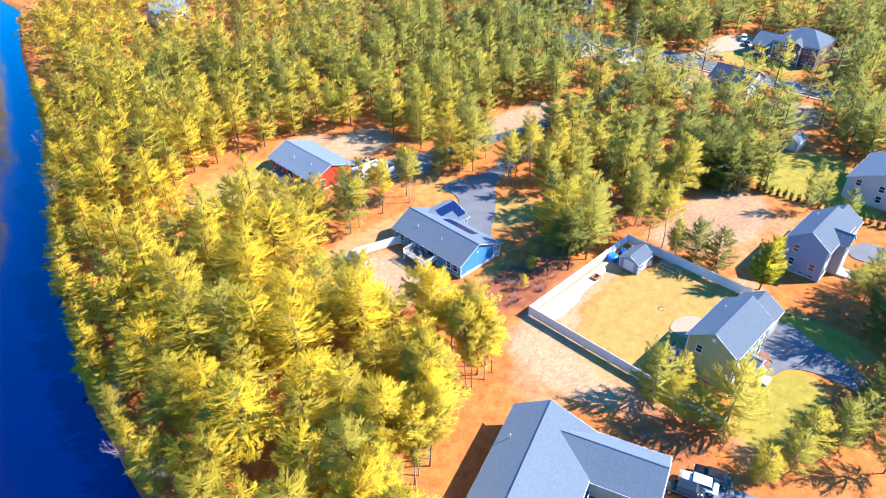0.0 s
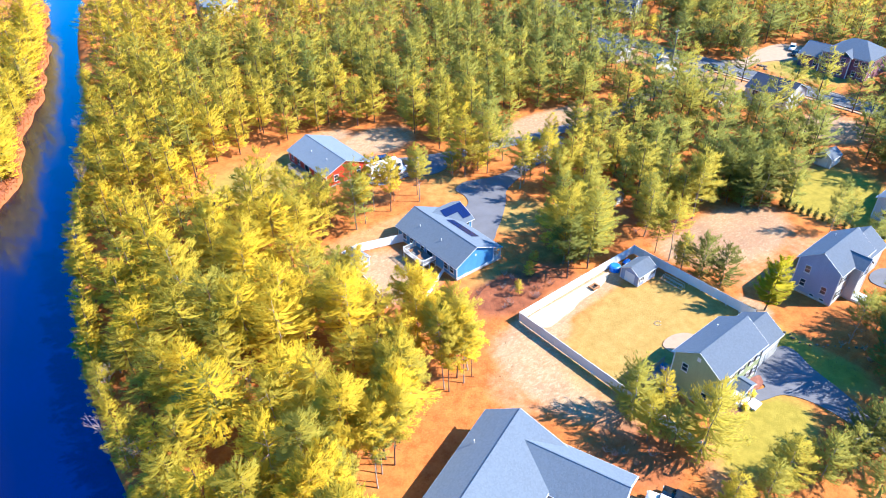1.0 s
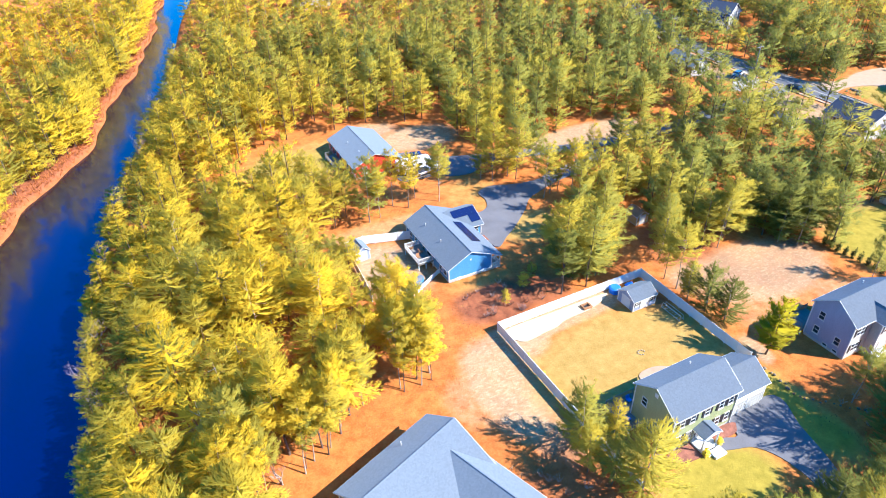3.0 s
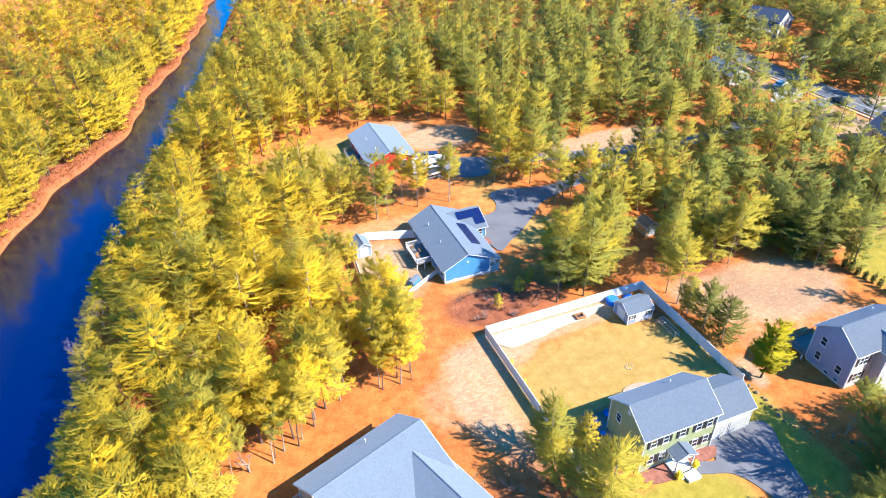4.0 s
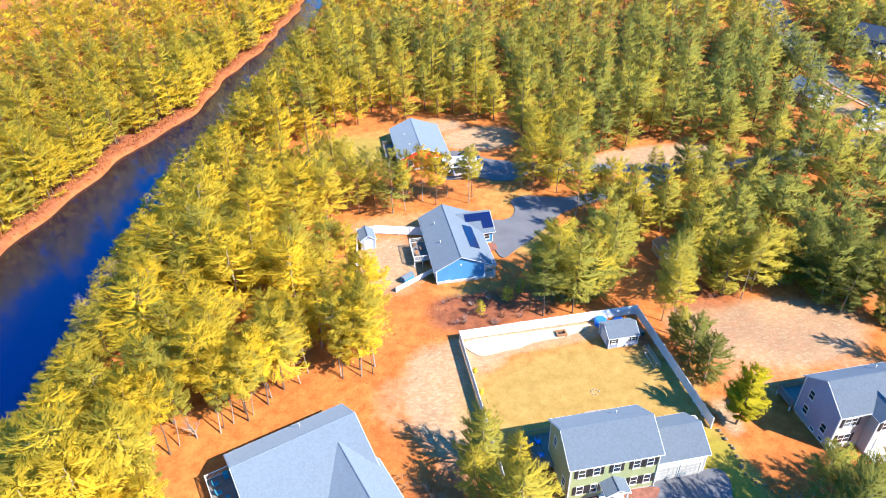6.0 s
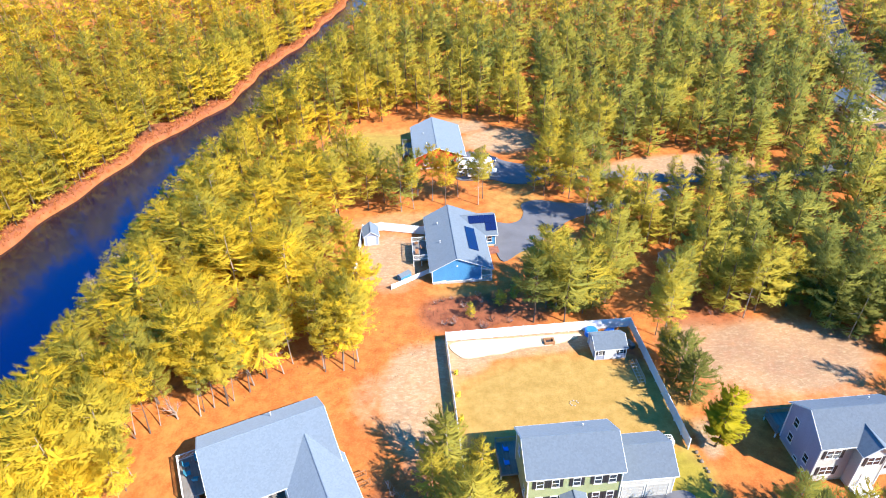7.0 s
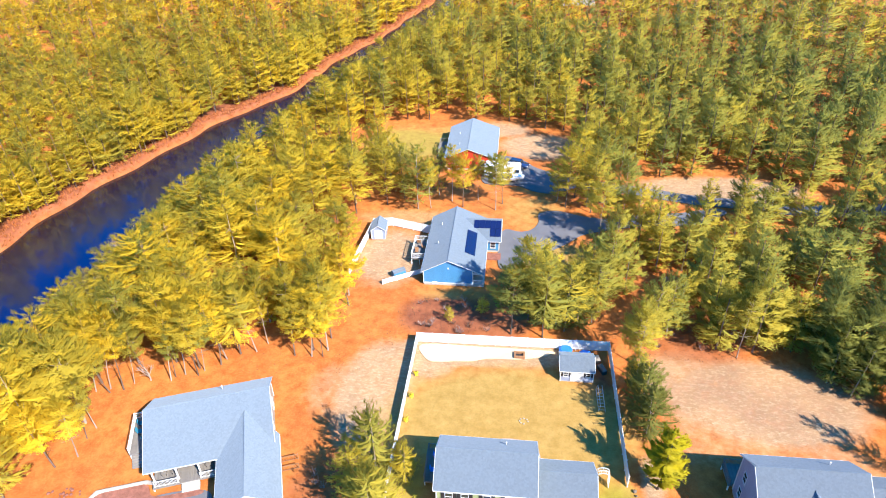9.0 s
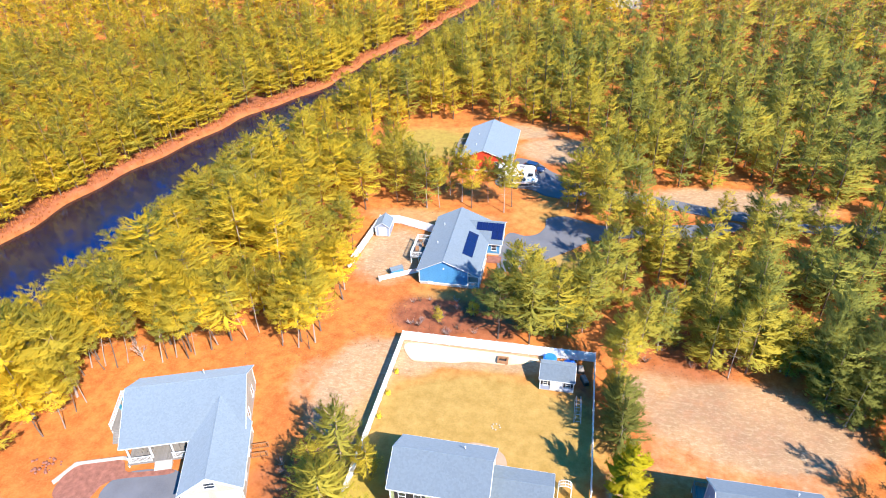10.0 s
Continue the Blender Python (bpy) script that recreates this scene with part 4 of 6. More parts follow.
# ---- sheds ----
def shed(x, y, w, d, eave, ridge, axis, side, roof, label, rz=0, door_face="-y", shutters=None):
    h = thing("shed", pose(x, y, 0, 0, 0, rz), label, "shed")
    a1, b1 = (w, d) if axis == "x" else (d, w)
    walls(h, axis, 0, a1, 0, b1, b1 / 2, eave, ridge - 0.06, eave, side, z0=-0.12, thick=0.08, base=0.2)
    gable_roof(h, axis, -0.15, a1 + 0.15, -0.18, b1 / 2, b1 + 0.18, eave - 0.05, ridge, eave - 0.05, roof, label="shingled shed roof slope")
    if door_face == "-y":
        door(h, "-y", 0, w / 2, 0.1, min(1.6, w * 0.5), 1.75, TRIM, label="white double shed door")
        if w > 3.2:
            for u in (w * 0.16, w * 0.84):
                window(h, "-y", 0, u, 1.35, 0.55, 0.7, shutters)
            door(h, "-x", 0, d / 2, 0.1, 1.7, 1.75, TRIM, label="white double shed door")
    else:
        door(h, "-x", 0, d / 2, 0.1, 1.5, 1.75, TRIM, label="white double shed door")
        for u in (w * 0.25, w * 0.75):
            window(h, "-y", 0, u, 1.35, 0.6, 0.75, shutters)
    return h


blue_house()
green_house()
grey_house()
porch_house()
red_house()
cape_house()
brick_house()
far_blue_house()
simple_house(136.8, 13.5, 151, 26, 4.6, 7.4, "x", SIDE_WHITE, ROOF_PALE, "white two-storey house with a pale roof beside a lawn")
simple_house(170, 114, 176.5, 124.5, 3.0, 5.0, "y", SIDE_WHITE, ROOF_PALE, "white single-storey house with a pale roof by the road")
simple_house(162.4, 74.8, 165.6, 79.5, 2.4, 3.6, "y", SIDE_WHITE, ROOF_PALE, "small white outbuilding with a pale roof among trees")
simple_house(94, 247, 107, 256, 4.6, 7.4, "x", SIDE_WHITE, ROOF_PALE, "white two-storey house with a pale roof far beyond the woods")
yard_shed = shed(85.2, 41.1, 4.5, 3.6, 2.1, 3.2, "x", SIDE_GREY, ROOF_GREY, "pale grey garden shed with white doors inside the fence", 0, "-y", SHUTTER)
shed(51.6, 75.0, 2.6, 3.4, 2.0, 3.0, "y", SIDE_GREY, ROOF_GREY, "small blue-grey shed with a white door beside the yard fence", 4)
shed(150.6, 40.4, 4.4, 3.4, 2.2, 3.4, "x", SIDE_WHITE, ROOF_PALE, "white shed on the lawn at the wood's edge")
shed(102.8, 60.4, 2.6, 3.0, 2.0, 2.9, "y", SIDE_TAN, WOOD_BROWN, "tan wooden shed between the pines")


# ---- fences ----
def fence_run(label, pts, h=1.83, panel=2.4):
    """White vinyl privacy fence: posts with caps and solid panels between rails."""
    f = thing("fence", pose(*pts[0], 0), label, "fence")
    ox, oy = pts[0]
    for (xa, ya), (xb, yb) in zip(pts, pts[1:]):
        run = math.hypot(xb - xa, yb - ya)
        n = max(1, round(run / panel))
        ang = math.atan2(yb - ya, xb - xa)
        step = run / n
        for i in range(n + 1):
            px, py = xa - ox + (xb - xa) * i / n, ya - oy + (yb - ya) * i / n
            m = Matrix.Translation((px, py, 0)) @ Matrix.Rotation(ang, 4, "Z")
            if i < n:
                key = round(step, 3), h
                if key not in PANELS:
                    prof = [(-0.035, 0.04), (0.035, 0.04), (0.035, 0.17), (0.02, 0.18), (0.02, h - 0.18), (0.035, h - 0.17), (0.035, h - 0.05), (-0.035, h - 0.05), (-0.035, h - 0.17), (-0.02, h - 0.18), (-0.02, 0.18), (-0.035, 0.17)]
                    bm = solid(bmesh.new(), [(0.065, a, b) for a, b in prof], [(step - 0.065, a, b) for a, b in prof])
                    bmesh.ops.recalc_face_normals(bm, faces=bm.faces)
                    PANELS[key] = part("panel", bm, VINYL, f)
                    pn = PANELS[key]
                else:
                    pn = new("panel", PANELS[key].data)
                    pn.parent = f
                pn.matrix_basis = m
            bm = None
            if h not in POSTS:
                bm = boxes((-0.065, -0.065, -0.2, 0.065, 0.065, h))
                solid(bm, [(-0.08, -0.08, h), (0.08, -0.08, h), (0.08, 0.08, h), (-0.08, 0.08, h)], [(-0.02, -0.02, h + 0.09), (0.02, -0.02, h + 0.09), (0.02, 0.02, h + 0.09), (-0.02, 0.02, h + 0.09)])
                POSTS[h] = part("post", bm, VINYL, f)
                po = POSTS[h]
            else:
                po = new("post", POSTS[h].data)
                po.parent = f
            po.matrix_basis = m
    return f


PANELS, POSTS = {}, {}
fence_run("white vinyl privacy fence round the dry lawn", [(64.1, 15.5), (64.1, 47.6), (92.5, 47.7), (92.4, 24.6)])
fence_run("white vinyl fence of the blue house's yard", [(49.9, 63.6), (51.2, 79.5), (54.8, 80.0), (63.1, 77.4)])
fence_run("low white vinyl fence meeting the blue house", [(56.2, 61.3), (63.1, 65.3)], 1.0)


# ---- vehicles ----
def car(x, y, rz, paint, label, kind="car", long=4.5):
    c = thing(kind, pose(x, y, 0.04, 0, 0, rz), label, kind)
    L, W = long / 2, 0.9
    prof = [(-L, 0.35), (-L + 0.05, 0.85), (-L + 0.5, 0.98), (-L * 0.55, 1.02), (L * 0.42, 1.0), (L * 0.95, 0.85), (L, 0.6), (L, 0.35)]
    bm = solid(bmesh.new(), [(a, -W, z) for a, z in prof], [(a, W, z) for a, z in prof])
    bmesh.ops.recalc_face_normals(bm, faces=bm.faces)
    bmesh.ops.bevel(bm, geom=[e for e in bm.edges], offset=0.06, segments=2, affect="EDGES")
    part("body", bm, paint, c, smooth=True)
    roof_h = 1.72 if kind != "car" else 1.45
    cab = lambda s, z, k: [(-L * 0.72 * k, -W * s, z), (L * 0.4 * k, -W * s, z), (L * 0.4 * k, W * s, z), (-L * 0.72 * k, W * s, z)]
    part("windows", solid(bmesh.new(), cab(0.93, 0.98, 1.0), cab(0.78, roof_h - 0.06, 0.82)), GLASS, c, "dark glass")
    part("roof", solid(bmesh.new(), cab(0.79, roof_h - 0.06, 0.83), cab(0.7, roof_h, 0.74)), paint, c)
    for sx in (-0.62, 0.62):
        for sy in (-1, 1):
            w = part("wheel", tube(bmesh.new(), (L * sx, sy * (W - 0.2), 0.33), (L * sx, sy * (W + 0.01), 0.33), 0.33, 0.33, 14), TYRE, c)
            part("rim", tube(bmesh.new(), (L * sx, sy * W, 0.33), (L * sx, sy * (W + 0.03), 0.33), 0.2, 0.18, 10), METAL, w)
    for sy in (-0.6, 0.6):
        part("headlight", boxes((L - 0.03, sy - 0.18, 0.62, L + 0.02, sy + 0.18, 0.78)), TRIM, c)
    return c


car(51.9, 14.2, 110, CAR_DARK, "black sport utility vehicle parked by the garage", "suv", 4.7)
car(54.0, 13.4, 110, CAR_WHITE, "white car parked on the drive", "car", 4.5)
car(56.0, 12.6, 110, CAR_DARK, "dark car parked on the drive", "car", 4.5)
car(78.4, 106.2, -20, CAR_BLUE, "dark blue pickup parked beside the drive", "suv", 5.2)
car(187.0, 92.6, 91, CAR_DARK, "black car standing on the road", "car", 4.6)
car(182.6, 108.2, 15, CAR_WHITE, "white car parked beside the road", "car", 4.6)
car(179.8, 106.2, 15, CAR_BLUE, "blue car parked beside the road", "car", 4.6)
car(170.6, 106.5, 70, CAR_RED, "red car parked among trees", "car", 4.4)
car(221.5, 85.8, 200, CAR_WHITE, "white sport utility vehicle parked by the brick house", "suv", 4.8)
car(217.0, 82.6, 200, CAR_DARK, "dark car parked by the brick house", "car", 4.4)
car(226.0, 79.5, 150, CAR_BLUE, "blue car parked by the brick house", "car", 4.4)


def motorboat(x, y, rz):
    b = thing("motorboat", pose(x, y, 0, 0, 0, rz), "white motorboat with dark windscreen on a trailer", "boat")
    sec = [(-3.2, 1.15, 0.55, 1.5), (-1.5, 1.2, 0.5, 1.55), (0.8, 1.1, 0.55, 1.65), (2.4, 0.65, 0.75, 1.8), (3.3, 0.05, 1.2, 1.95)]
    bm = bmesh.new()
    rings = [[bm.verts.new(p) for p in ((x0, -w, zt), (x0, -w * 0.8, (zb + zt) / 2), (x0, 0, zb), (x0, w * 0.8, (zb + zt) / 2), (x0, w, zt), (x0, 0, zt - 0.12))] for x0, w, zb, zt in sec]
    for a, c in zip(rings, rings[1:]):
        for i in range(6):
            bm.faces.new((a[i], a[(i + 1) % 6], c[(i + 1) % 6], c[i]))
    bm.faces.new(rings[0])
    bm.faces.new(rings[-1][::-1])
    bmesh.ops.recalc_face_normals(bm, faces=bm.faces)
    part("hull", bm, CAR_WHITE, b, "white hull")
    part("windscreen", solid(bmesh.new(), [(0.4, -0.9, 1.5), (0.9, -0.7, 1.55), (0.9, 0.7, 1.55), (0.4, 0.9, 1.5)], [(0.2, -0.8, 2.0), (0.35, -0.65, 2.05), (0.35, 0.65, 2.05), (0.2, 0.8, 2.0)]), GLASS, b)
    part("console", boxes((-2.9, -0.95, 1.3, 0.2, 0.95, 1.72)), DARK_METAL, b)
    part("outboard", boxes((-3.75, -0.25, 0.9, -3.25, 0.25, 2.0)), DARK_METAL, b)
    part("trailer_frame", boxes((-3.0, -0.9, 0.42, 4.0, -0.8, 0.52), (-3.0, 0.8, 0.42, 4.0, 0.9, 0.52), (-1.2, -1.1, 0.35, -1.05, 1.1, 0.45)), METAL, b)
    for s in (-1, 1):
        part("wheel", tube(bmesh.new(), (-1.1, s * 1.05, 0.31), (-1.1, s * 1.25, 0.31), 0.31, 0.31, 14), TYRE, b)
    part("cradle", boxes((-2.2, -0.5, 0.5, -2.1, 0.5, 0.62), (1.4, -0.5, 0.5, 1.5, 0.5, 0.7)), METAL, b)
    return b


motorboat(76.6, 98.4, 4)


def motorhome(x, y, rz):
    """A white coach body with a rounded dark front, a stripe and roof units."""
    v = thing("motorhome", pose(x, y, 0.04, 0, 0, rz), "long white motorhome with a dark windscreen parked on the drive", "motorhome")
    prof = [(-4.0, 0.45), (-4.05, 2.7), (-3.85, 3.0), (3.2, 3.0), (3.75, 2.75), (4.05, 1.6), (4.1, 0.5)]
    bm = solid(bmesh.new(), [(a, -1.2, z) for a, z in prof], [(a, 1.2, z) for a, z in prof])
    bmesh.ops.recalc_face_normals(bm, faces=bm.faces)
    bmesh.ops.bevel(bm, geom=bm.edges[:], offset=0.07, segments=2, affect="EDGES")
    part("body", bm, CAR_WHITE, v)
    part("windscreen", solid(bmesh.new(), [(3.76, -1.12, 2.72), (3.76, 1.12, 2.72), (4.07, 1.14, 1.55), (4.07, -1.14, 1.55)], [(3.8, -1.12, 2.74), (3.8, 1.12, 2.74), (4.11, 1.14, 1.55), (4.11, -1.14, 1.55)]), GLASS, v, "dark windscreen")
    for sy in (-1, 1):
        part("stripe", boxes((-3.95, min(sy * 1.2, sy * 1.215), 0.95, 3.9, max(sy * 1.2, sy * 1.215), 1.3)), DARK_METAL, v, "dark side stripe")
        for a in (-2.9, -0.9, 1.1, 3.0):
            part("side_window", boxes((a - 0.5, min(sy * 1.2, sy * 1.22), 1.65, a + 0.5, max(sy * 1.2, sy * 1.22), 2.35)), GLASS, v)
        for a in (-2.5, 2.8):
            w = part("wheel", tube(bmesh.new(), (a, sy * 0.9, 0.42), (a, sy * 1.21, 0.42), 0.42, 0.42, 14), TYRE, v)
            part("rim", tube(bmesh.new(), (a, sy * 1.2, 0.42), (a, sy * 1.24, 0.42), 0.24, 0.2, 10), METAL, w)
    for a in (-2.2, 1.0):
        part("roof_unit", boxes((a - 0.5, -0.35, 2.98, a + 0.5, 0.35, 3.22)), WOOD_GREY, v)
    return v


motorhome(75.4, 101.4, -4)

# ---- trees ----
def crown_mesh(rng, H, R, base, tufts, per, size, lift=0.3, gap=0.95, arms=6, power=0.46, thick=1.0, core=1.0):
    """A pine crown: an array (n, 4, 3) of the corners of each needle spray and the direction it faces, and a tint offset for each. Whorls of arms leave the trunk; each arm is a feathered plume of sprays that fan out along it, with an upturned tip."""
    prof = lambda s: np.clip(1.03 - s, 0.05, 1) ** power * np.clip((s + 0.26) / 0.46, 0.5, 1)
    rows = []
    layers = max(4, int((H - base) / gap))
    for w in range(layers):
        s = (w + rng.uniform(-0.25, 0.25)) / layers
        n = max(3, arms - (1 if s > 0.75 else 0))
        a0 = rng.uniform(0, 6.283)
        for k in range(n):
            if rng.random() < 0.1:
                continue
            rows.append((np.clip(s + rng.normal(0, 0.05), 0, 1), a0 + (k + rng.uniform(-0.45, 0.45)) * 6.283 / n, rng.uniform(0.6, 1.2), rng.normal(0, 0.06)))
    rows.append((0.97, 0.0, 0.4, 0.0))
    s, a, ln, tn = np.array(rows).T
    L = np.maximum(0.3, R * prof(s) * ln)
    z0 = base + (H - base) * s
    rise = lambda f, s, L: L * (0.06 * f + (0.2 + 0.3 * s) * f * f)
    # the close-set twigs of each arm: a narrow tapered leaf of strips under the sprays
    at = np.array([0.12, 0.4, 0.7, 0.97])
    half = np.array([0.07, 0.2, 0.19, 0.0]) * core
    along, zc = at[None] * L[:, None], z0[:, None] + rise(at[None], s[:, None], L[:, None]) - 0.1
    mid = np.stack([along * np.cos(a)[:, None], along * np.sin(a)[:, None], zc], 2)
    across = np.stack([-np.sin(a), np.cos(a), np.zeros(len(a))], 1)[:, None] * (half[None] * L[:, None] * rng.uniform(0.7, 1.25, (len(a), 4)))[..., None]
    sag = np.array([0, 0, 1.0]) * (0.25 * np.abs(half)[None] * L[:, None])[..., None]
    lft, rgt = mid + across - sag, mid - across - sag
    leaf, leaf_face = [], []
    for k in range(3):
        strips = [((mid[:, k], lft[:, k], lft[:, k + 1]), 1), ((mid[:, k], rgt[:, k + 1], rgt[:, k]), -1)]
        if k < 2:
            strips += [((mid[:, k], lft[:, k + 1], mid[:, k + 1]), 1), ((mid[:, k], mid[:, k + 1], rgt[:, k + 1]), -1)]
        for tri3, sd in strips:
            leaf.append(np.stack(tri3, 1))
            leaf_face.append(np.stack([np.cos(a) * 0.6 - sd * np.sin(a) * 0.25, np.sin(a) * 0.6 + sd * np.cos(a) * 0.25, 0.8 + 0.3 * s], 1))
    leaf, leaf_face, leaf_tint = np.concatenate(leaf), np.concatenate(leaf_face), np.tile(tn, 10)
    count = np.maximum(2, (tufts * L ** 1.3 / (L ** 1.3).sum()).round()).astype(int)
    s, a, L, z0, tn = (np.repeat(v, count) for v in (s, a, L, z0, tn))
    n = len(s)
    f = np.sqrt(rng.uniform(0.05, 1.0, n))
    off = rng.normal(0, 0.24, n) * L * np.sin(np.pi * np.clip(f, 0.12, 0.88))
    x, y = f * L * np.cos(a) - off * np.sin(a), f * L * np.sin(a) + off * np.cos(a)
    z = z0 + rise(f, s, L) - 0.3 * np.abs(off) + rng.normal(0, 0.05, n)
    c = np.repeat(np.stack([x, y, z], 1), per, 0)
    m = len(c)
    q = np.repeat(off / np.maximum(L * 0.3, 0.1), per)
    ar, fr, sr = np.repeat(a, per), np.repeat(f, per), np.repeat(s, per)
    aa = ar + np.clip(q, -1.0, 1.0) * 0.8 + rng.normal(0, 0.6, m)
    up = lift * 0.6 + 0.35 * fr + rng.normal(0, 0.38, m) + 0.9 * sr ** 2
    out = np.stack([np.cos(aa), np.sin(aa), up], 1)
    out /= np.linalg.norm(out, axis=1, keepdims=True)
    nrm = np.stack([rng.normal(0, 0.45, m), rng.normal(0, 0.45, m), np.ones(m)], 1)
    side = np.cross(out, nrm)
    side /= np.linalg.norm(side, axis=1, keepdims=True)
    lng, wd = size * rng.uniform(0.75, 1.45, m)[:, None], size * thick * rng.uniform(0.09, 0.17, m)[:, None]
    c = c + rng.normal(0, size * 0.34, (m, 3))
    tri = np.stack([c - side * wd - out * lng * 0.3, c + side * wd - out * lng * 0.3, c + out * lng * 0.7], 1)
    # each plume is rounded over its back, and the crown as a whole faces outwards
    face = np.stack([np.cos(ar) * (0.24 + 0.46 * fr) - np.sin(ar) * q * 0.4, np.sin(ar) * (0.24 + 0.46 * fr) + np.cos(ar) * q * 0.4, 0.68 + 0.45 * sr], 1) + rng.normal(0, 0.12, (m, 3))
    face /= np.linalg.norm(face, axis=1, keepdims=True)
    tri, face, tints = np.concatenate([tri, leaf]), np.concatenate([face, leaf_face]), np.concatenate([np.repeat(tn, per), leaf_tint])
    back = (np.cross(tri[:, 1] - tri[:, 0], tri[:, 2] - tri[:, 0]) * face).sum(1) < 0
    tri[back] = tri[back][:, [1, 0, 2]]
    return np.concatenate([tri, face[:, None]], 1), tints


def crown_of(name, crown, tint, material):
    """A crown's mesh, its sprays tinted round one tone."""
    return tri_mesh(name, crown[0], tint + crown[1], material)


def tri_mesh(name, tris, tint, material):
    """A mesh of loose triangles with a tint for each."""
    n = len(tris)
    face = tris[:, 3] if tris.shape[1] == 4 else None
    tris = tris[:, :3]
    me = bpy.data.meshes.new(name)
    me.vertices.add(n * 3)
    me.vertices.foreach_set("co", np.ascontiguousarray(tris, dtype=np.float32).ravel())
    me.loops.add(n * 3)
    me.loops.foreach_set("vertex_index", np.arange(n * 3, dtype=np.int32))
    me.polygons.add(n)
    me.polygons.foreach_set("loop_start", np.arange(0, n * 3, 3, dtype=np.int32))
    me.update(calc_edges=True)
    at = me.attributes.new("tint", "FLOAT", "POINT")
    at.data.foreach_set("value", np.repeat(np.broadcast_to(tint, n), 3).astype(np.float32))
    if face is not None:
        face = face / np.linalg.norm(face, axis=1, keepdims=True)
        me.attributes.new("custom_normal", "FLOAT_VECTOR", "POINT").data.foreach_set("vector", np.repeat(face, 3, 0).astype(np.float32).ravel())
    me.materials.append(material)
    return me


def trunk_mesh(rng, H, r, limbs, base):
    bm = bmesh.new()
    lean = Vector((rng.normal(0, 0.02), rng.normal(0, 0.02), 0))
    p, rad = Vector((0, 0, -0.25)), r
    for k in range(4):
        q = Vector((lean.x * H * (k + 1) / 4 + rng.normal(0, 0.05), lean.y * H * (k + 1) / 4 + rng.normal(0, 0.05), H * 0.84 * (k + 1) / 4))
        tube(bm, p, q, rad, rad * 0.6, 7)
        p, rad = q, rad * 0.6
    for k in range(limbs):
        z = base * rng.uniform(0.45, 1.0) if k < limbs * 0.45 else rng.uniform(base, H * 0.8)
        a, ln = rng.uniform(0, 6.28), (rng.uniform(0.5, 1.3) if z < base else rng.uniform(1.0, 2.0) * (1 - z / H + 0.3))
        o = Vector((lean.x * z, lean.y * z, z))
        tube(bm, o, o + Vector((math.cos(a) * ln, math.sin(a) * ln, ln * rng.uniform(0.0, 0.35))), r * 0.22, r * 0.05, 4)
    return bm


def inside(poly, x, y):
    hit = False
    for (x0, y0), (x1, y1) in zip(poly, poly[1:] + poly[:1]):
        if (y0 > y) != (y1 > y) and x < (x1 - x0) * (y - y0) / (y1 - y0) + x0:
            hit = not hit
    return hit


CLEAR = [
    # the lots of the porch house, the fenced yard and the blue house
    [(20, -20), (21, 10), (24, 16), (25.4, 20), (25.5, 26), (21, 31), (21, 33.5), (26, 34.8), (31, 36.8), (35.5, 38.4), (38, 42.5), (43, 44.3), (47, 43.4), (51.5, 42.8), (54.5, 48.5), (55.6, 55), (53, 59), (48.6, 62.5), (49.4, 80.5), (47.5, 84), (52, 86.3), (60, 86.3), (67, 89.8), (74, 87.4), (77.5, 90), (76, 96), (73, 97.5), (72, 103), (84, 99), (84.5, 92), (86, 88.5), (91.5, 86.3), (94, 83), (93.2, 76), (93.5, 70), (90, 63), (83, 61), (76.5, 60), (75.5, 50.5), (94, 49), (94, -20)],
    # the bare lot and the grey house
    [(93, 42), (97, 46.5), (104, 49.8), (115, 47.6), (121, 44.5), (126, 40), (128.4, 37), (129.5, 41.5), (146, 44), (160, 45), (160, 34), (153, 27), (154, 8), (150, -30), (93, -30)],
    # the red house
    [(36.5, 116), (37, 124), (47, 126.3), (56, 125.5), (67, 127.5), (72.5, 131.5), (82, 128.6), (90.5, 118.6), (93.5, 113.5), (88.2, 108.5), (86.5, 100), (83, 97), (61.5, 102), (57.5, 104), (49.5, 106), (42, 110)],
    # the open strip along the drive
    [(98, 90), (104, 98), (106, 103.2), (120, 104.4), (134.5, 99), (135.5, 94.5), (126, 90.5), (108, 91.2), (104, 88.5)],
    [(160, 46), (184, 44), (184, 82), (176, 84), (169, 76), (163, 62)],
    [(193, 52), (208, 50), (232, 55), (232, 70), (224, 78), (228, 92), (214, 94.5), (202, 93.5), (193, 99)],
    [(171, 97), (184, 98), (184, 114), (178, 127), (167.5, 127), (167.5, 110)],
    [(197, 112), (205, 126), (206, 142), (213, 150), (231, 154), (234, 136), (222, 124), (208, 110)],
    # the path to the tan shed, the trees round the two drives, the row before the red house
    [(93, 47.5), (97.5, 47.5), (106, 57), (107.5, 65), (100.5, 65.5), (96.5, 57)],
    [(84, 74), (104, 76), (120, 82), (120, 96), (106, 102), (84, 102)],
    [(50, 82), (79, 84), (86, 90), (86, 104), (60, 104), (49.5, 106), (49, 92)],
    [(92, 244.5), (109, 244.5), (109, 258), (92, 258)],
    [(160, 71), (168, 71), (168, 81), (160, 81)],
]
DRIVE_LINE = curve_line([(84, 86), (92, 86), (100, 92), (110, 94.5), (120, 93.5), (135, 90.5), (160, 93), (186, 95)])


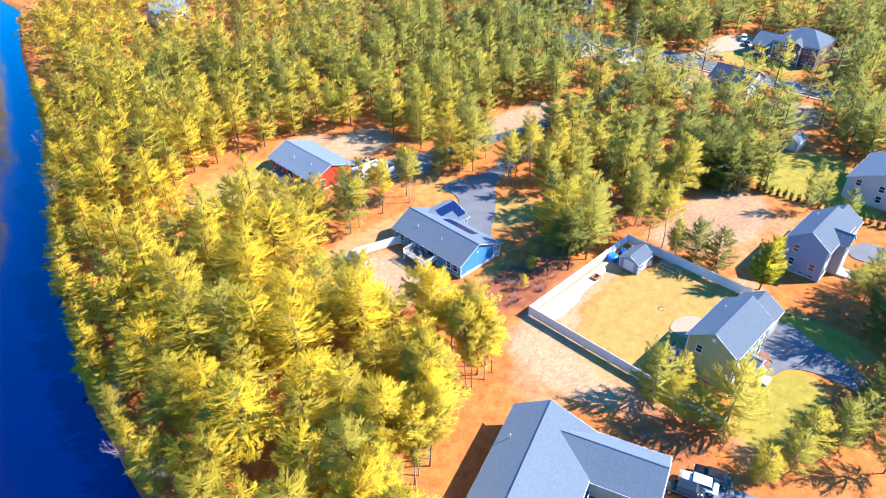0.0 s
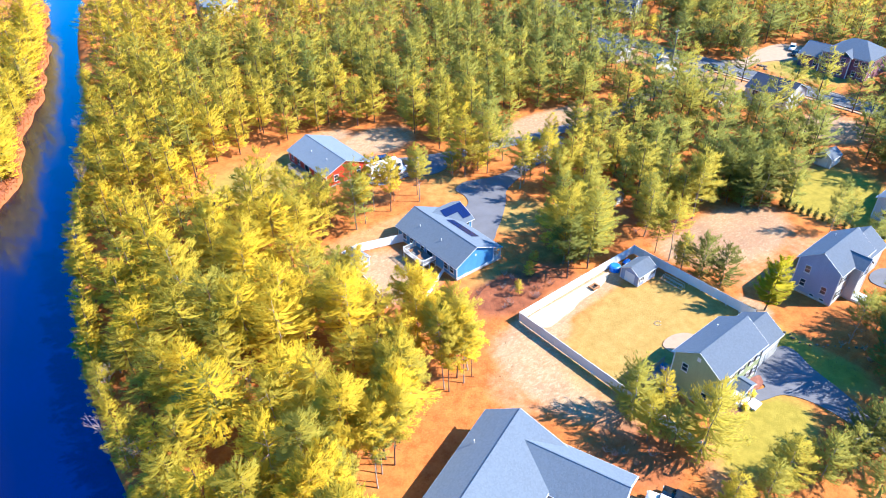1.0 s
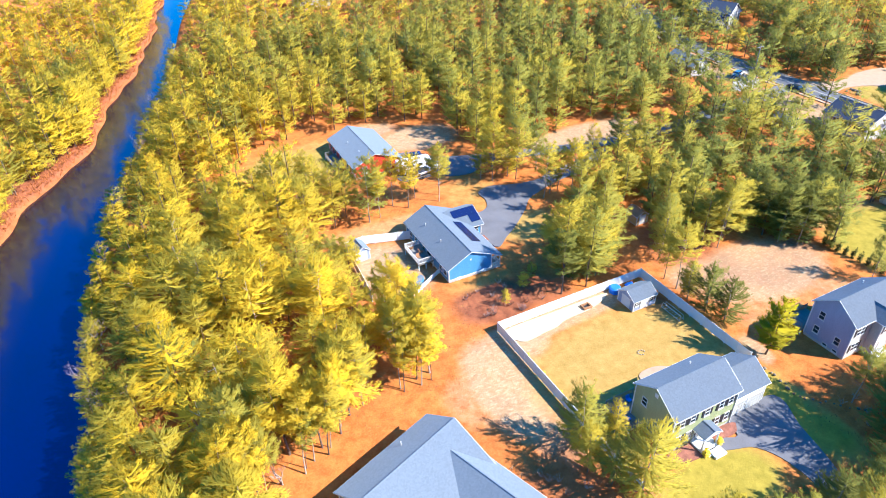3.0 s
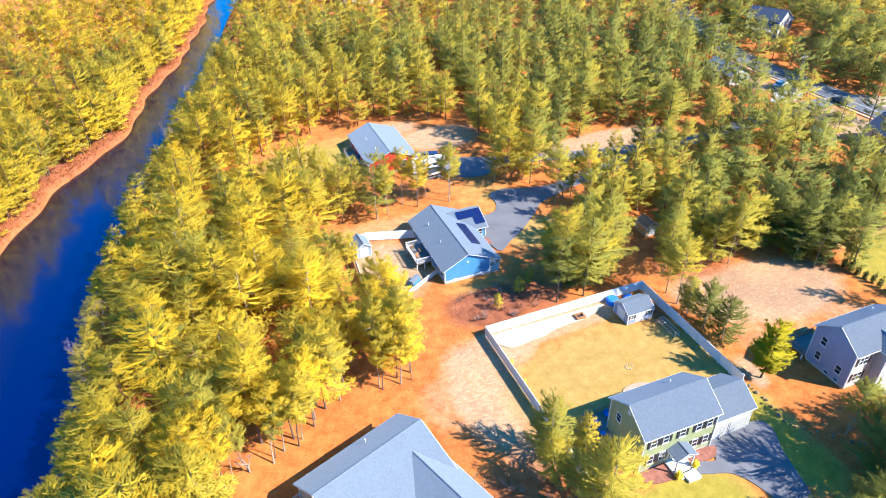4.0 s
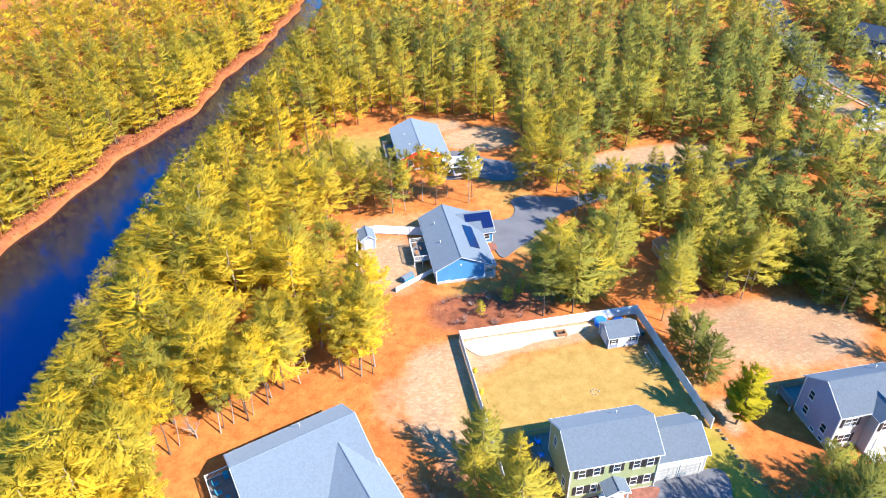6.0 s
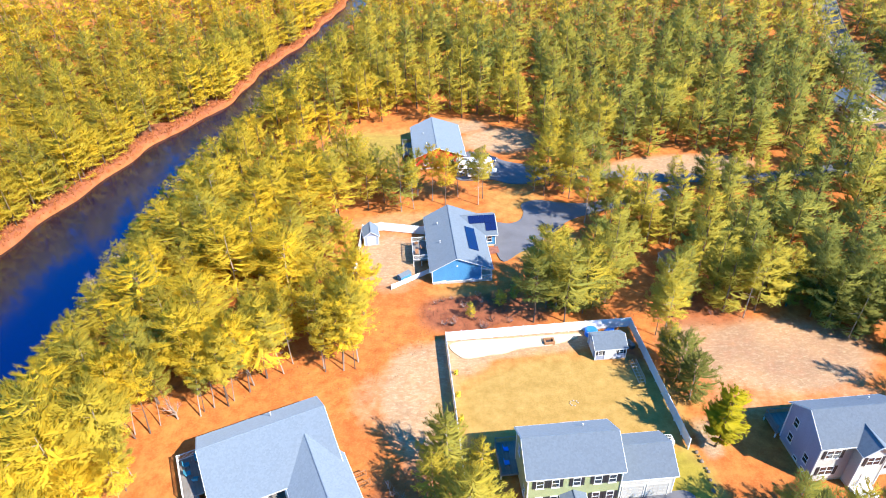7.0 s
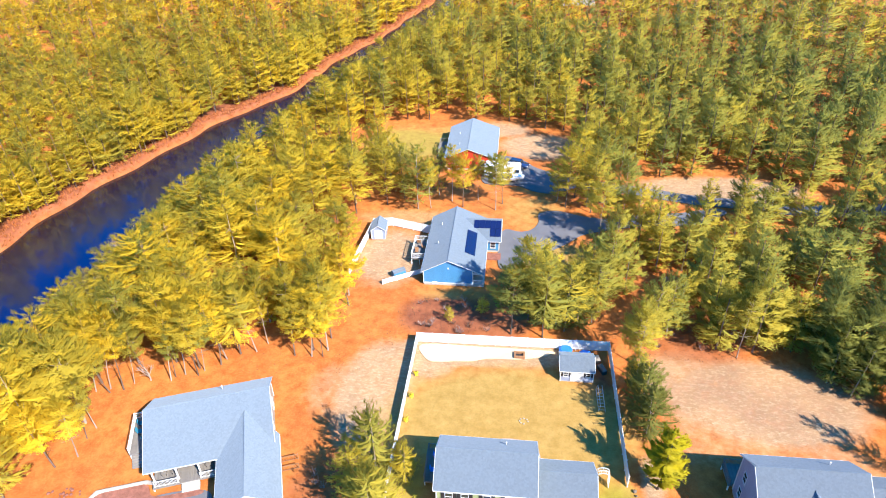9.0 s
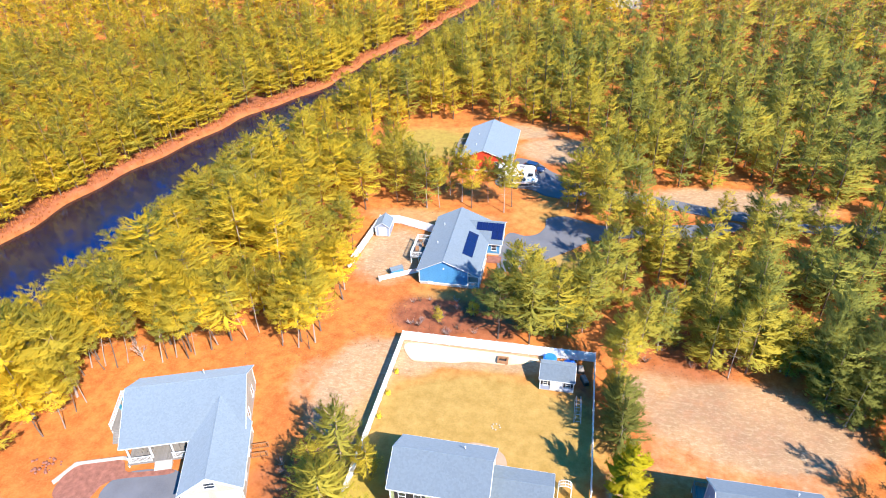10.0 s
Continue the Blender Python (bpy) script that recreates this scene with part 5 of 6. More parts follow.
HOUSE_FOOT = [[(63, 61), (76.5, 61), (76.5, 80), (59.8, 80), (59.8, 61)], [(69.8, 17), (88.5, 17), (88.5, 28.5), (67.5, 28.5)], [(103, 17), (121.5, 17), (121.5, 28.5), (103, 28.5)], [(28, 22), (48, 36.5), (56, 12), (44, 10)]]


def near_line(line, x, y, d):
    return min((p.x - x) ** 2 + (p.y - y) ** 2 for p in line) < d * d


def forest_ok(x, y):
    if bank(FAR_BANK, y) - 1.3 < x < bank(NEAR_BANK, y) + (1.2 if y > 56 else 0.4):
        return False
    if any(inside(c, x, y) for c in CLEAR):
        return False
    if 170 < x < 260 and near_line(ROAD_LINE, x, y, 5.0 if x > 189 else 6.0):
        return False
    if 104 < x < 188 and 80 < y < 100 and near_line(DRIVE_LINE, x, y, 3.4):
        return False
    return True


def sparse(x, y):
    """The share of places left without a tree: open woods by the drive and the road."""
    if 91 < x < 103 and 48 < y < 64:
        return 0.72
    if 150 < x < 186 and 40 < y < 142:
        return 0.2
    if 97 < x < 142 and 74 < y < 93:
        return 0.2
    if 60 < x < 78 and 95 < y < 104:
        return 0.8
    if 92 < x < 140 and 42 < y < 92:
        return 0.15
    return 0.1


def forest_spots():
    rng = np.random.default_rng(7)
    rows = []
    for lo, hi, s in ((0, 120, 5.6), (120, 215, 6.3), (215, 315, 7.4)):
        dy = s * 0.87
        for j in range(int(-30 / dy), int(360 / dy)):
            for i in range(int(-230 / s), int(370 / s)):
                x, y = (i + 0.5 * (j % 2)) * s + rng.uniform(-0.34, 0.34) * s, j * dy + rng.uniform(-0.34, 0.34) * s
                rx, ry = x - 45, y + 15
                d = math.hypot(rx, ry)
                az = math.degrees(math.atan2(rx, ry))
                u = rng.random()
                if lo <= d < hi and -54 < az < 84 and u > sparse(x, y) and forest_ok(x, y):
                    rows.append((x, y, d))
    return rows


def shore_limit(x, y):
    """Trees stay low at the very edge of the near shore."""
    d = x - bank(NEAR_BANK, y)
    return 4.4 + 0.75 * d + max(0.0, 0.2 * (58 - y)) + 3.2 * noise.noise((x * 0.12, y * 0.12, 8.0)) if -2 < d < 14 else 20.0


def height_limit(x, y):
    """Younger trees south-west of the blue house, and along the shore."""
    return min(shore_limit(x, y), 12.0 if 42 < x < 58 and 48 < y <= 60 else 20.0, 9.5 if 42 < x < 58 and 60 < y < 82 or 103 < x < 140 and 64 < y < 91 else 20.0)


def tone(x, y, u):
    """Yellower towards the river and the sunny rim, greener among the houses and to the east."""
    t = (0.78 if x < bank(FAR_BANK, y) else 0.8) if x < 40 else 0.78 - 0.36 * min(1, (x - 40) / 55)
    t += 0.25 * math.exp(-((x - 44) ** 2 + (y - 46) ** 2) / 180)
    if y > 130 and x > 45:
        t = max(t, 0.48 if x < 120 else 0.32)
    t -= 0.2 * math.exp(-((x - 133) ** 2 + (y - 52) ** 2) / 300)
    t -= 0.22 * min(1.0, max(0.0, (x - 90) / 60))
    if u < 0.1:
        t -= 0.2
    return t + 0.34 * (u - 0.5) + 0.22 * noise.noise((x * 0.05, y * 0.05, 3.0))


spots = forest_spots()
# overhanging trees along the near shore
spots += [(bank(NEAR_BANK, y) + random.uniform(0.0, 0.8) + (0.8 if y > 56 else 0.0), y, math.hypot(bank(NEAR_BANK, y) - 45, y + 15)) for y in np.arange(12.0, 210.0, 2.9) if noise.noise((y * 0.21, 2.0, 0.0)) > -0.22]
# young trees along the edge of the far bank
spots += [(bank(FAR_BANK, y) - random.uniform(2.6, 4.2), y, math.hypot(bank(FAR_BANK, y) - 48, y + 15)) for y in np.arange(45.0, 300.0, 3.3) if noise.noise((y * 0.17, 7.0, 0.0)) > -0.3]
rng = np.random.default_rng(11)
TONES, SHAPES = (-0.05, 0.22, 0.48, 0.7, -0.3), []
for k in range(8):
    H, R = (10.0, 11.0, 9.0, 10.5, 9.5, 12.0, 10.5, 9.5)[k], (3.1, 3.5, 2.8, 3.6, 2.8, 3.4, 2.7, 2.5)[k]
    base = H * (0.16, 0.24, 0.12, 0.24, 0.16, 0.28, 0.48, 0.42)[k]
    SHAPES.append((H, R, base, crown_mesh(rng, H, R, base, 580, 7, 0.33, gap=0.85, arms=7, thick=0.78, core=0.26), trunk_mesh(rng, H, 0.11, 16, base)))
SHAPES.append((10.0, 4.4, 0.7, crown_mesh(rng, 10.0, 4.4, 0.7, 900, 7, 0.34, gap=0.8, arms=9, power=0.42, thick=0.85, core=0.32), trunk_mesh(rng, 10.0, 0.18, 10, 0.7)))
SHAPES.append((9.4, 2.8, 1.7, crown_mesh(rng, 9.4, 2.8, 1.7, 900, 6, 0.28, gap=0.7, arms=8, power=0.42), trunk_mesh(rng, 9.4, 0.16, 10, 1.7)))
PROTO = {}


def pine_proto(k, tone_i, material=None):
    key = k, tone_i, material
    if key not in PROTO:
        H, R, base, tris, bm = SHAPES[k]
        word = ("dark green", "olive green", "yellow-green", "golden yellow-green", "deep dark green")[tone_i]
        ob = thing("pine_tree", Matrix.Identity(4), f"{word} pine with a bare lower trunk on orange soil", "tree", "pines round the houses")
        part("trunk", bm.copy(), BARK if k % 2 else BARK_PALE, ob)
        cr = new("crown", crown_of("crown", tris, TONES[tone_i], material or NEEDLES))
        cr.parent = ob
        PROTO[key] = [ob, False]
    return PROTO[key]


def plant(x, y, H, k, tone_i, wide=1.0, material=None, label="", lean=0.03):
    pr = pine_proto(k, tone_i, material)
    s = H / SHAPES[k][0]
    m = Matrix.LocRotScale((x, y, ground_height(x, y)), Euler((lean * math.sin(x * 9.1 + y), lean * math.sin(y * 7.7 - x), (x * 12.7 + y * 7.3) % 6.28)), (s * wide, s * wide, s))
    if pr[1]:
        ob = copy_thing(pr[0], m)
        ob.scale = (s * wide, s * wide, s)
    else:
        ob, pr[1] = pr[0], True
    ob.matrix_world = m
    if label:
        tagged(ob, label)
    return ob


# single trees beside the houses: place, height, shape, tone, breadth
for row in ((63.8, 15.2, 11.8, 8, 1, 0.95), (61.8, 17.8, 8.0, 3, 2, 1.0), (62.2, 24.4, 10.0, 8, 1, 0.85), (66.2, 22.8, 7.5, 0, 3, 0.9), (60.4, 20.6, 8.5, 1, 2, 1.1), (98.2, 12.6, 9.8, 6, 1, 1.15), (104.6, 11.4, 9.0, 5, 1, 1.1), (99.4, 7.4, 12.0, 3, 0, 1.1),
            (95.4, 36.0, 8.6, 8, 4, 0.95), (95.8, 32.4, 8.6, 8, 4, 0.9), (95.2, 39.6, 7.5, 4, 1, 1.0), (95.8, 45.4, 12.5, 5, 1, 0.8), (95.6, 42.4, 13.0, 6, 1, 0.95), (95.2, 39.5, 7.5, 2, 1, 1.0),
            (80.0, 2.8, 8.2, 8, 4, 1.0), (84.8, 1.0, 8.6, 8, 4, 1.05), (95.6, 5.6, 14.5, 8, 4, 0.9), (89.0, 1.6, 9.5, 3, 4, 1.3), (94.0, 2.6, 10.5, 5, 4, 1.3), (80.5, -0.5, 11.0, 0, 1, 1.1), (75.5, 3.0, 7.5, 2, 1, 1.2), (67.7, 6.4, 8.0, 8, 1, 0.9), (71.8, 4.0, 7.5, 8, 1, 0.9), (59.6, 8.6, 6.5, 2, 3, 1.2), (63.6, 6.6, 7.5, 4, 2, 1.2), (71.5, -1.5, 9.5, 1, 1, 1.1),
            (102.5, 5.2, 13.0, 1, 1, 1.2), (98.5, 3.5, 13.0, 5, 0, 1.2), (107, 6.5, 12.0, 3, 1, 1.2), (104, 0.5, 16.0, 1, 0, 1.2), (110.5, 3.0, 15.0, 5, 0, 1.2), (107.0, -4.0, 15.5, 3, 0, 1.2), (108.0, 11.0, 9.0, 1, 1, 1.1), (100.0, -4.5, 15.0, 1, 0, 1.2),
            (204, 141, 8.5, 1, 4, 1.4), (206.5, 132.5, 6.0, 8, 4, 1.0), (211, 128, 7.0, 3, 4, 1.4), (199.5, 124, 7.5, 8, 2, 0.9), (198.6, 113, 10.5, 1, 4, 1.3), (198.4, 101, 10.5, 3, 4, 1.3), (199.6, 92, 11.0, 8, 4, 0.9), (217, 129, 8.5, 5, 4, 1.4), (224, 133, 12.0, 8, 4, 1.0), (226, 138, 13.0, 1, 4, 1.4), (216.5, 122, 12.0, 8, 0, 1.0), (223, 124, 13.0, 3, 4, 1.5), (229, 130, 13.0, 8, 4, 1.0), (209, 118, 11.0, 0, 1, 1.4), (214, 113, 12.0, 8, 4, 1.0), (222, 115, 13.0, 1, 4, 1.5), (204, 109, 10.5, 3, 0, 1.3), (229, 120, 13.0, 5, 4, 1.5),
            (203, 152, 10.5, 8, 4, 1.0), (208, 158, 12.0, 1, 4, 1.4), (215, 160, 12.5, 8, 4, 1.0), (222, 157, 13.0, 3, 4, 1.5), (229, 152, 13.0, 8, 4, 1.05), (231, 143, 13.0, 5, 4, 1.5), (131.5, 27.5, 7.0, 0, 1, 0.9), (126.6, 22.0, 7.5, 2, 0, 1.0), (121.0, 46.8, 11.5, 1, 0, 1.15), (124.2, 44.4, 11.5, 3, 4, 1.1), (127.2, 42.0, 11.0, 5, 4, 1.15), (118.0, 50.4, 11.0, 0, 1, 1.0), (126.0, 28.6, 11.5, 4, 1, 0.75), (124.0, 41.6, 10.0, 2, 4, 1.1), (121.6, 43.8, 9.0, 4, 0, 1.0), (130.0, 39.6, 12.0, 1, 4, 1.1), (128.4, 50.4, 12.5, 3, 4, 1.15), (124.6, 53.6, 12.5, 1, 0, 1.1), (122.6, 49.6, 12.0, 1, 0, 1.1), (127.0, 46.4, 12.0, 3, 4, 1.1), (130.6, 44.6, 11.5, 1, 1, 1.1), (134.0, 46.4, 11.0, 0, 4, 1.1),
            (82.2, 53.0, 5.6, 8, 4, 1.0), (85.0, 52.6, 7.4, 8, 4, 1.1), (88.2, 53.0, 7.8, 8, 4, 1.1), (87.0, 55.2, 7.2, 8, 4, 1.1), (90.6, 54.0, 8.0, 4, 2, 1.0), (98.6, 50.0, 12.5, 4, 1, 1.0), (110.7, 47.8, 13.4, 6, 1, 0.8), (101.5, 51.8, 12.0, 0, 1, 0.9), (82.0, 56.0, 4.6, 2, 0, 1.2), (86.4, 53.6, 7.6, 3, 4, 1.0), (50.8, 47.4, 13.5, 1, 3, 1.05),
            (76.2, 56.6, 3.4, 2, 1, 1.1), (73.6, 55.0, 3.2, 0, 3, 1.3), (68.5, 52.4, 3.4, 4, 3, 1.0), 
            (88.2, 89.2, 14.0, 3, 2, 1.0), (93.0, 87.4, 14.5, 1, 1, 0.95), (90.2, 93.0, 15.0, 5, 2, 1.0), (95.2, 91.4, 16.0, 1, 1, 1.0), (98.8, 93.6, 14.0, 0, 1, 1.0), (86.6, 91.6, 8.5, 4, 2, 1.1), (92.4, 89.8, 9.0, 2, 2, 1.2), (99.8, 89.6, 11.5, 4, 1, 1.0),
            (93.6, 77.8, 12.6, 6, 1, 1.1), (95.8, 78.8, 10.5, 4, 1, 0.9), (99.9, 77.0, 12.4, 6, 2, 1.0), (98.0, 79.2, 9.5, 7, 2, 1.0), (102.6, 79.2, 10.5, 5, 1, 0.9), (106.5, 80.8, 8.5, 1, 1, 0.9),
            (58.8, 86.7, 14.5, 0, 1, 1.0), (61.3, 87.3, 11.5, 6, 2, 0.9), (65.3, 90.3, 12.5, 6, 3, 0.9), (67.7, 88.0, 12.0, 7, 2, 0.95), (74.3, 87.2, 12.5, 6, 2, 0.95), (75.6, 89.7, 11.5, 7, 2, 0.9), (52.2, 88.0, 12.5, 1, 2, 1.0), (55.4, 90.6, 13.0, 5, 1, 1.0), (70.6, 91.0, 10.5, 6, 2, 0.8), (62.4, 92.6, 11.0, 4, 1, 1.0), (50.6, 93.6, 13.0, 3, 2, 1.0), (54.0, 95.6, 10.5, 2, 1, 1.0), (51.0, 99.8, 11.5, 4, 2, 1.0), (57.4, 95.2, 9.5, 0, 2, 1.0),
            (115.6, 90.2, 7.0, 2, 2, 1.1), (121.5, 87.4, 9.0, 2, 2, 1.1), (126.0, 86.0, 9.0, 0, 1, 1.1), (131.0, 85.0, 9.4, 4, 1, 1.1), (136.0, 84.8, 6.6, 2, 1, 1.1)):
    plant(*row)
for x, y, H in ((95.9, 24.6, 10.6),):
    plant(x, y, H, 9, 3, 0.92, LIME, "dense lime-green conifer beside the white fence")

# slim leaning pines along the sunny rim of the river wood
RIM = curve_line([(24.5, 19.5), (25.0, 25.5), (21.5, 30.8), (22.0, 33.6), (26.5, 34.6), (31, 36.6), (35.5, 38.6), (38.2, 42.4), (43, 44.2), (47, 43.6), (51.3, 43.2)], 3)
for i, p in enumerate(RIM):
    if random.random() < 0.22:
        continue
    plant(p.x + random.uniform(-1.6, 0.6), p.y + random.uniform(-0.6, 1.6), random.uniform(10.0, 15.5), 6 + i % 2, 1 + i % 3, random.uniform(0.7, 0.95), lean=0.13)

order = sorted(spots, key=lambda s: math.hypot(s[0] - 44, s[1] - 38))
near, rest = order[:110], order[110:]
for x, y, d in near:
    u = random.random()
    plant(x, y, min(random.uniform(10.5, 16.0), height_limit(x, y) * random.uniform(0.85, 1.05)), random.choice((6, 7, 5)) if any(inside(CLEAR[0], x + a, y - a) for a in (2.5, 5)) else random.randrange(6), min(3, max(0, int(tone(x, y, u) * 4))), random.uniform(1.1, 1.45))

# the woods beyond: one crowns mesh and one trunks mesh for each belt
for belt, lo, hi, clumps, per, size, sides in (("near", 0, 105, 640, 5, 0.48, 5), ("middle", 105, 165, 310, 5, 0.56, 4), ("outer", 165, 225, 150, 4, 0.74, 4), ("far", 225, 400, 60, 3, 1.0, 3)):
    lib = []
    for k in range(8):
        H = rng.uniform(11.5, 14)
        lib.append((H, crown_mesh(rng, H, rng.uniform(3.5, 4.5), H * rng.uniform(0.06, 0.22), clumps, per, size, gap=1.25 if lo < 120 else 1.5 if lo < 200 else 2.2, arms=6 if lo < 200 else 5, thick=1.0, core=0.36 if lo < 150 else 0.52)))
    young, young_sprays = crown_mesh(rng, 5.0, 2.4, 0.2, 26, 3, 0.8, gap=2.0, arms=4, core=0.8)
    tris, tints, tv, tf = [], [], [], []
    for x, y, d in rest:
        if not lo <= d < hi:
            continue
        H, (shape, sprays) = lib[rng.integers(0, 8)]
        s, a = min(rng.uniform(0.7, 1.18), height_limit(x, y) / 12.7), rng.uniform(0, 6.28)
        wide = s ** 0.6 * rng.uniform(0.9, 1.2) * (1.0 if lo < 100 else 1.08 if lo < 200 else 1.25)
        rot = np.array([[math.cos(a) * wide, math.sin(a) * wide, 0], [-math.sin(a) * wide, math.cos(a) * wide, 0], [0, 0, s]])
        z = ground_height(x, y)
        crown = shape @ rot
        crown[:, :3] += (x, y, z)
        tris.append(crown)
        tints.append(tone(x, y, rng.random()) + sprays)
        b = rng.uniform(0, 6.28)
        px, py = x + 3.2 * math.cos(b), y + 3.2 * math.sin(b)
        if lo > 150 and rng.random() < 0.62 and forest_ok(px, py):
            small = young @ (rot * rng.uniform(0.8, 1.2))
            small[:, :3] += (px, py, ground_height(px, py))
            tris.append(small)
            tints.append(tone(px, py, rng.random()) - 0.1 + young_sprays)
        if d < 300:
            n0 = len(tv)
            for zz, rr in ((-0.2, 0.17), (H * s * 0.85, 0.04)):
                tv += [(x + rr * math.cos(6.283 * i / sides), y + rr * math.sin(6.283 * i / sides), z + zz) for i in range(sides)]
            tf += [(n0 + i, n0 + (i + 1) % sides, n0 + sides + (i + 1) % sides, n0 + sides + i) for i in range(sides)]
    wood = thing("woodland", Matrix.Identity(4), {"near": "dense yellow-green pine wood along the river", "middle": "dense olive and yellow pine wood round the houses", "outer": "dense yellow-green pine wood beyond the houses", "far": "distant olive pine wood"}[belt], "woodland", kind="stuff")
    cr = new("crowns", tri_mesh("crowns", np.concatenate(tris), np.concatenate(tints), NEEDLES))
    cr.parent = wood
    tagged(cr, kind="stuff")
    me = bpy.data.meshes.new("trunks")
    me.from_pydata(tv, [], tf)
    me.materials.append(BARK)
    tr = new("trunks", me)
    tr.parent = wood
    tagged(tr, kind="stuff")


def bare_tree(x, y, H, seed):
    r = random.Random(seed)
    ob = thing("bare_tree", pose(x, y, ground_height(x, y)), "leafless grey-brown tree at the water's edge", "tree", "bare trees by the river")
    bm, tw = bmesh.new(), bmesh.new()

    def grow(p, d, ln, rad, depth):
        q = p + d * ln
        tube(bm if depth < 2 else tw, p, q, rad, rad * 0.65, 5 if depth < 2 else 3)
        if depth < 4:
            for _ in range(3 if depth else 5):
                e = (d + Vector((r.uniform(-0.8, 0.8), r.uniform(-0.8, 0.8), r.uniform(-0.1, 0.5)))).normalized()
                grow(p.lerp(q, r.uniform(0.5, 1.0)), e, ln * r.uniform(0.55, 0.8), rad * 0.5, depth + 1)
    grow(Vector((0, 0, -0.2)), Vector((0, 0, 1)), H * 0.38, 0.14, 0)
    part("trunk", bm, BARK_PALE, ob)
    part("branchwork", tw, TWIGS, ob)


for i, (x, y, H) in enumerate(((9.5, 73, 7), (10.0, 57, 6), (22, 138, 8), (-20, 92, 7), (-26, 78, 6), (30, 170, 8), (14, 46, 6), (27, 36.5, 4.5), (108, 158, 8), (150, 150, 8), (25, 61, 6), (-4, 135, 6), (19.4, 46, 6.5), (8.4, 59, 6), (6.5, 66, 6.5), (188, 162, 9), (192, 172, 9), (197, 166, 8.5), (190, 181, 9), (173, 195, 9), (174, 208, 9), (54, 210, 9), (55, 228, 9), (172, 150, 8))):
    bare_tree(x, y, H, i)

# ---- hedge of young conifers ----
for i in range(19):
    t = i / 18
    x, y = 128.0 + 1.9 * t + 0.12 * math.sin(i * 2.1), 39.2 - 23.5 * t
    hedge = thing("hedge_shrub", pose(x, y, 0), "narrow young hedge conifer in a row beside the lawn", "shrub", "hedge row")
    r3 = np.random.default_rng(40 + i)
    cr = new("foliage", crown_of("foliage", crown_mesh(r3, 1.7 + 0.3 * math.sin(i * 1.7), 0.52, 0.05, 150, 5, 0.22, 0.9), 0.35, HEDGE))
    cr.parent = hedge
    part("trunk", tube(bmesh.new(), (0, 0, -0.1), (0, 0, 1.0), 0.04, 0.02, 5), BARK, hedge)

# ---- low brush and flowering bushes ----
for i in range(46):
    u, v = random.random(), random.random()
    x, y = ((62.5 + 13 * u, 49.5 + 8.5 * v) if i < 24 else (98 + 14 * u, 48.8 + 3.5 * v) if i < 34 else (54 + 6 * u, 16 + 8 * v) if i < 40 else (96 + 4 * u, 8 + 6 * v))
    sh = thing("shrub", pose(x, y, 0), "small rust-brown leafless shrub on bare soil", "shrub", "low brush")
    bm = bmesh.new()
    for k in range(16):
        a, ln = random.uniform(0, 6.28), random.uniform(0.35, 0.9)
        e = Vector((math.cos(a) * ln * 0.7, math.sin(a) * ln * 0.7, ln))
        tube(bm, (0, 0, -0.02), e, 0.022, 0.008, 3)
        for _ in range(2):
            f = Vector((random.uniform(-0.3, 0.3), random.uniform(-0.3, 0.3), random.uniform(0.05, 0.3)))
            tube(bm, e * random.uniform(0.5, 0.9), e + f, 0.012, 0.005, 3)
    part("brushwood", bm, TWIGS if i % 3 else BARK, sh)
for x, y in ((74.6, 15.6), (77.4, 16.1)):
    bush = thing("flowering_bush", pose(x, y, 0.05), "small bush in bright yellow bloom in red mulch", "bush", "yellow bushes")
    r3 = np.random.default_rng(int(x * 10))
    me = crown_of("blossom", crown_mesh(r3, 0.95, 0.6, 0.05, 150, 5, 0.2, 0.5), 1.0, PLASTIC_YELLOW)
    cr = new("blossom", me)
    cr.parent = bush
    part("stem", tube(bmesh.new(), (0, 0, -0.1), (0, 0, 0.6), 0.05, 0.03, 5), BARK, bush)

for x, y in ((64.9, 40.6), (64.8, 36.4), (64.75, 32.2)):
    bush = thing("flowering_bush", pose(x, y, 0), "small yellow shrub at the foot of the white fence", "bush", "yellow fence shrubs")
    r3 = np.random.default_rng(int(y * 10))
    cr = new("blossom", crown_of("blossom", crown_mesh(r3, 0.6, 0.34, 0.03, 60, 5, 0.16, 0.5), 1.0, PLASTIC_YELLOW))
    cr.parent = bush
    part("stem", tube(bmesh.new(), (0, 0, -0.15), (0, 0, 0.35), 0.03, 0.02, 5), BARK, bush)

# ---- dry weeds and fallen twigs on the open soil ----
r4 = np.random.default_rng(5)
weeds = []
for cx, cy, rx, ry, n in ((68, 54, 8, 5, 1100), (105, 50, 12, 3.5, 700), (57, 21, 6, 7, 400), (40, 42, 18, 3, 400), (97, 12, 6, 6, 300), (60, 88, 14, 3.5, 350), (88, 90, 6, 8, 200), (58, 49, 4, 4, 200)):
    a, q = r4.uniform(0, 6.283, n), np.sqrt(r4.random(n))
    px, py = cx + rx * q * np.cos(a), cy + ry * q * np.sin(a)
    for x, y in zip(px, py):
        if in_yard(x, y) or any(inside(c, x, y) for c in HOUSE_FOOT):
            continue
        z, b, ln = ground_height(x, y), r4.uniform(0, 6.283), r4.uniform(0.08, 0.28)
        d = np.array([math.cos(b), math.sin(b), r4.uniform(0.1, 1.4)]) * ln
        s = np.array([-math.sin(b), math.cos(b), 0]) * r4.uniform(0.015, 0.04)
        o = np.array([x, y, z - 0.01])
        weeds.append([o - s, o + s, o + d])
        weeds.append([o - s * 1.5, o + s, o + d * (-0.7, -0.4, 0.8)])
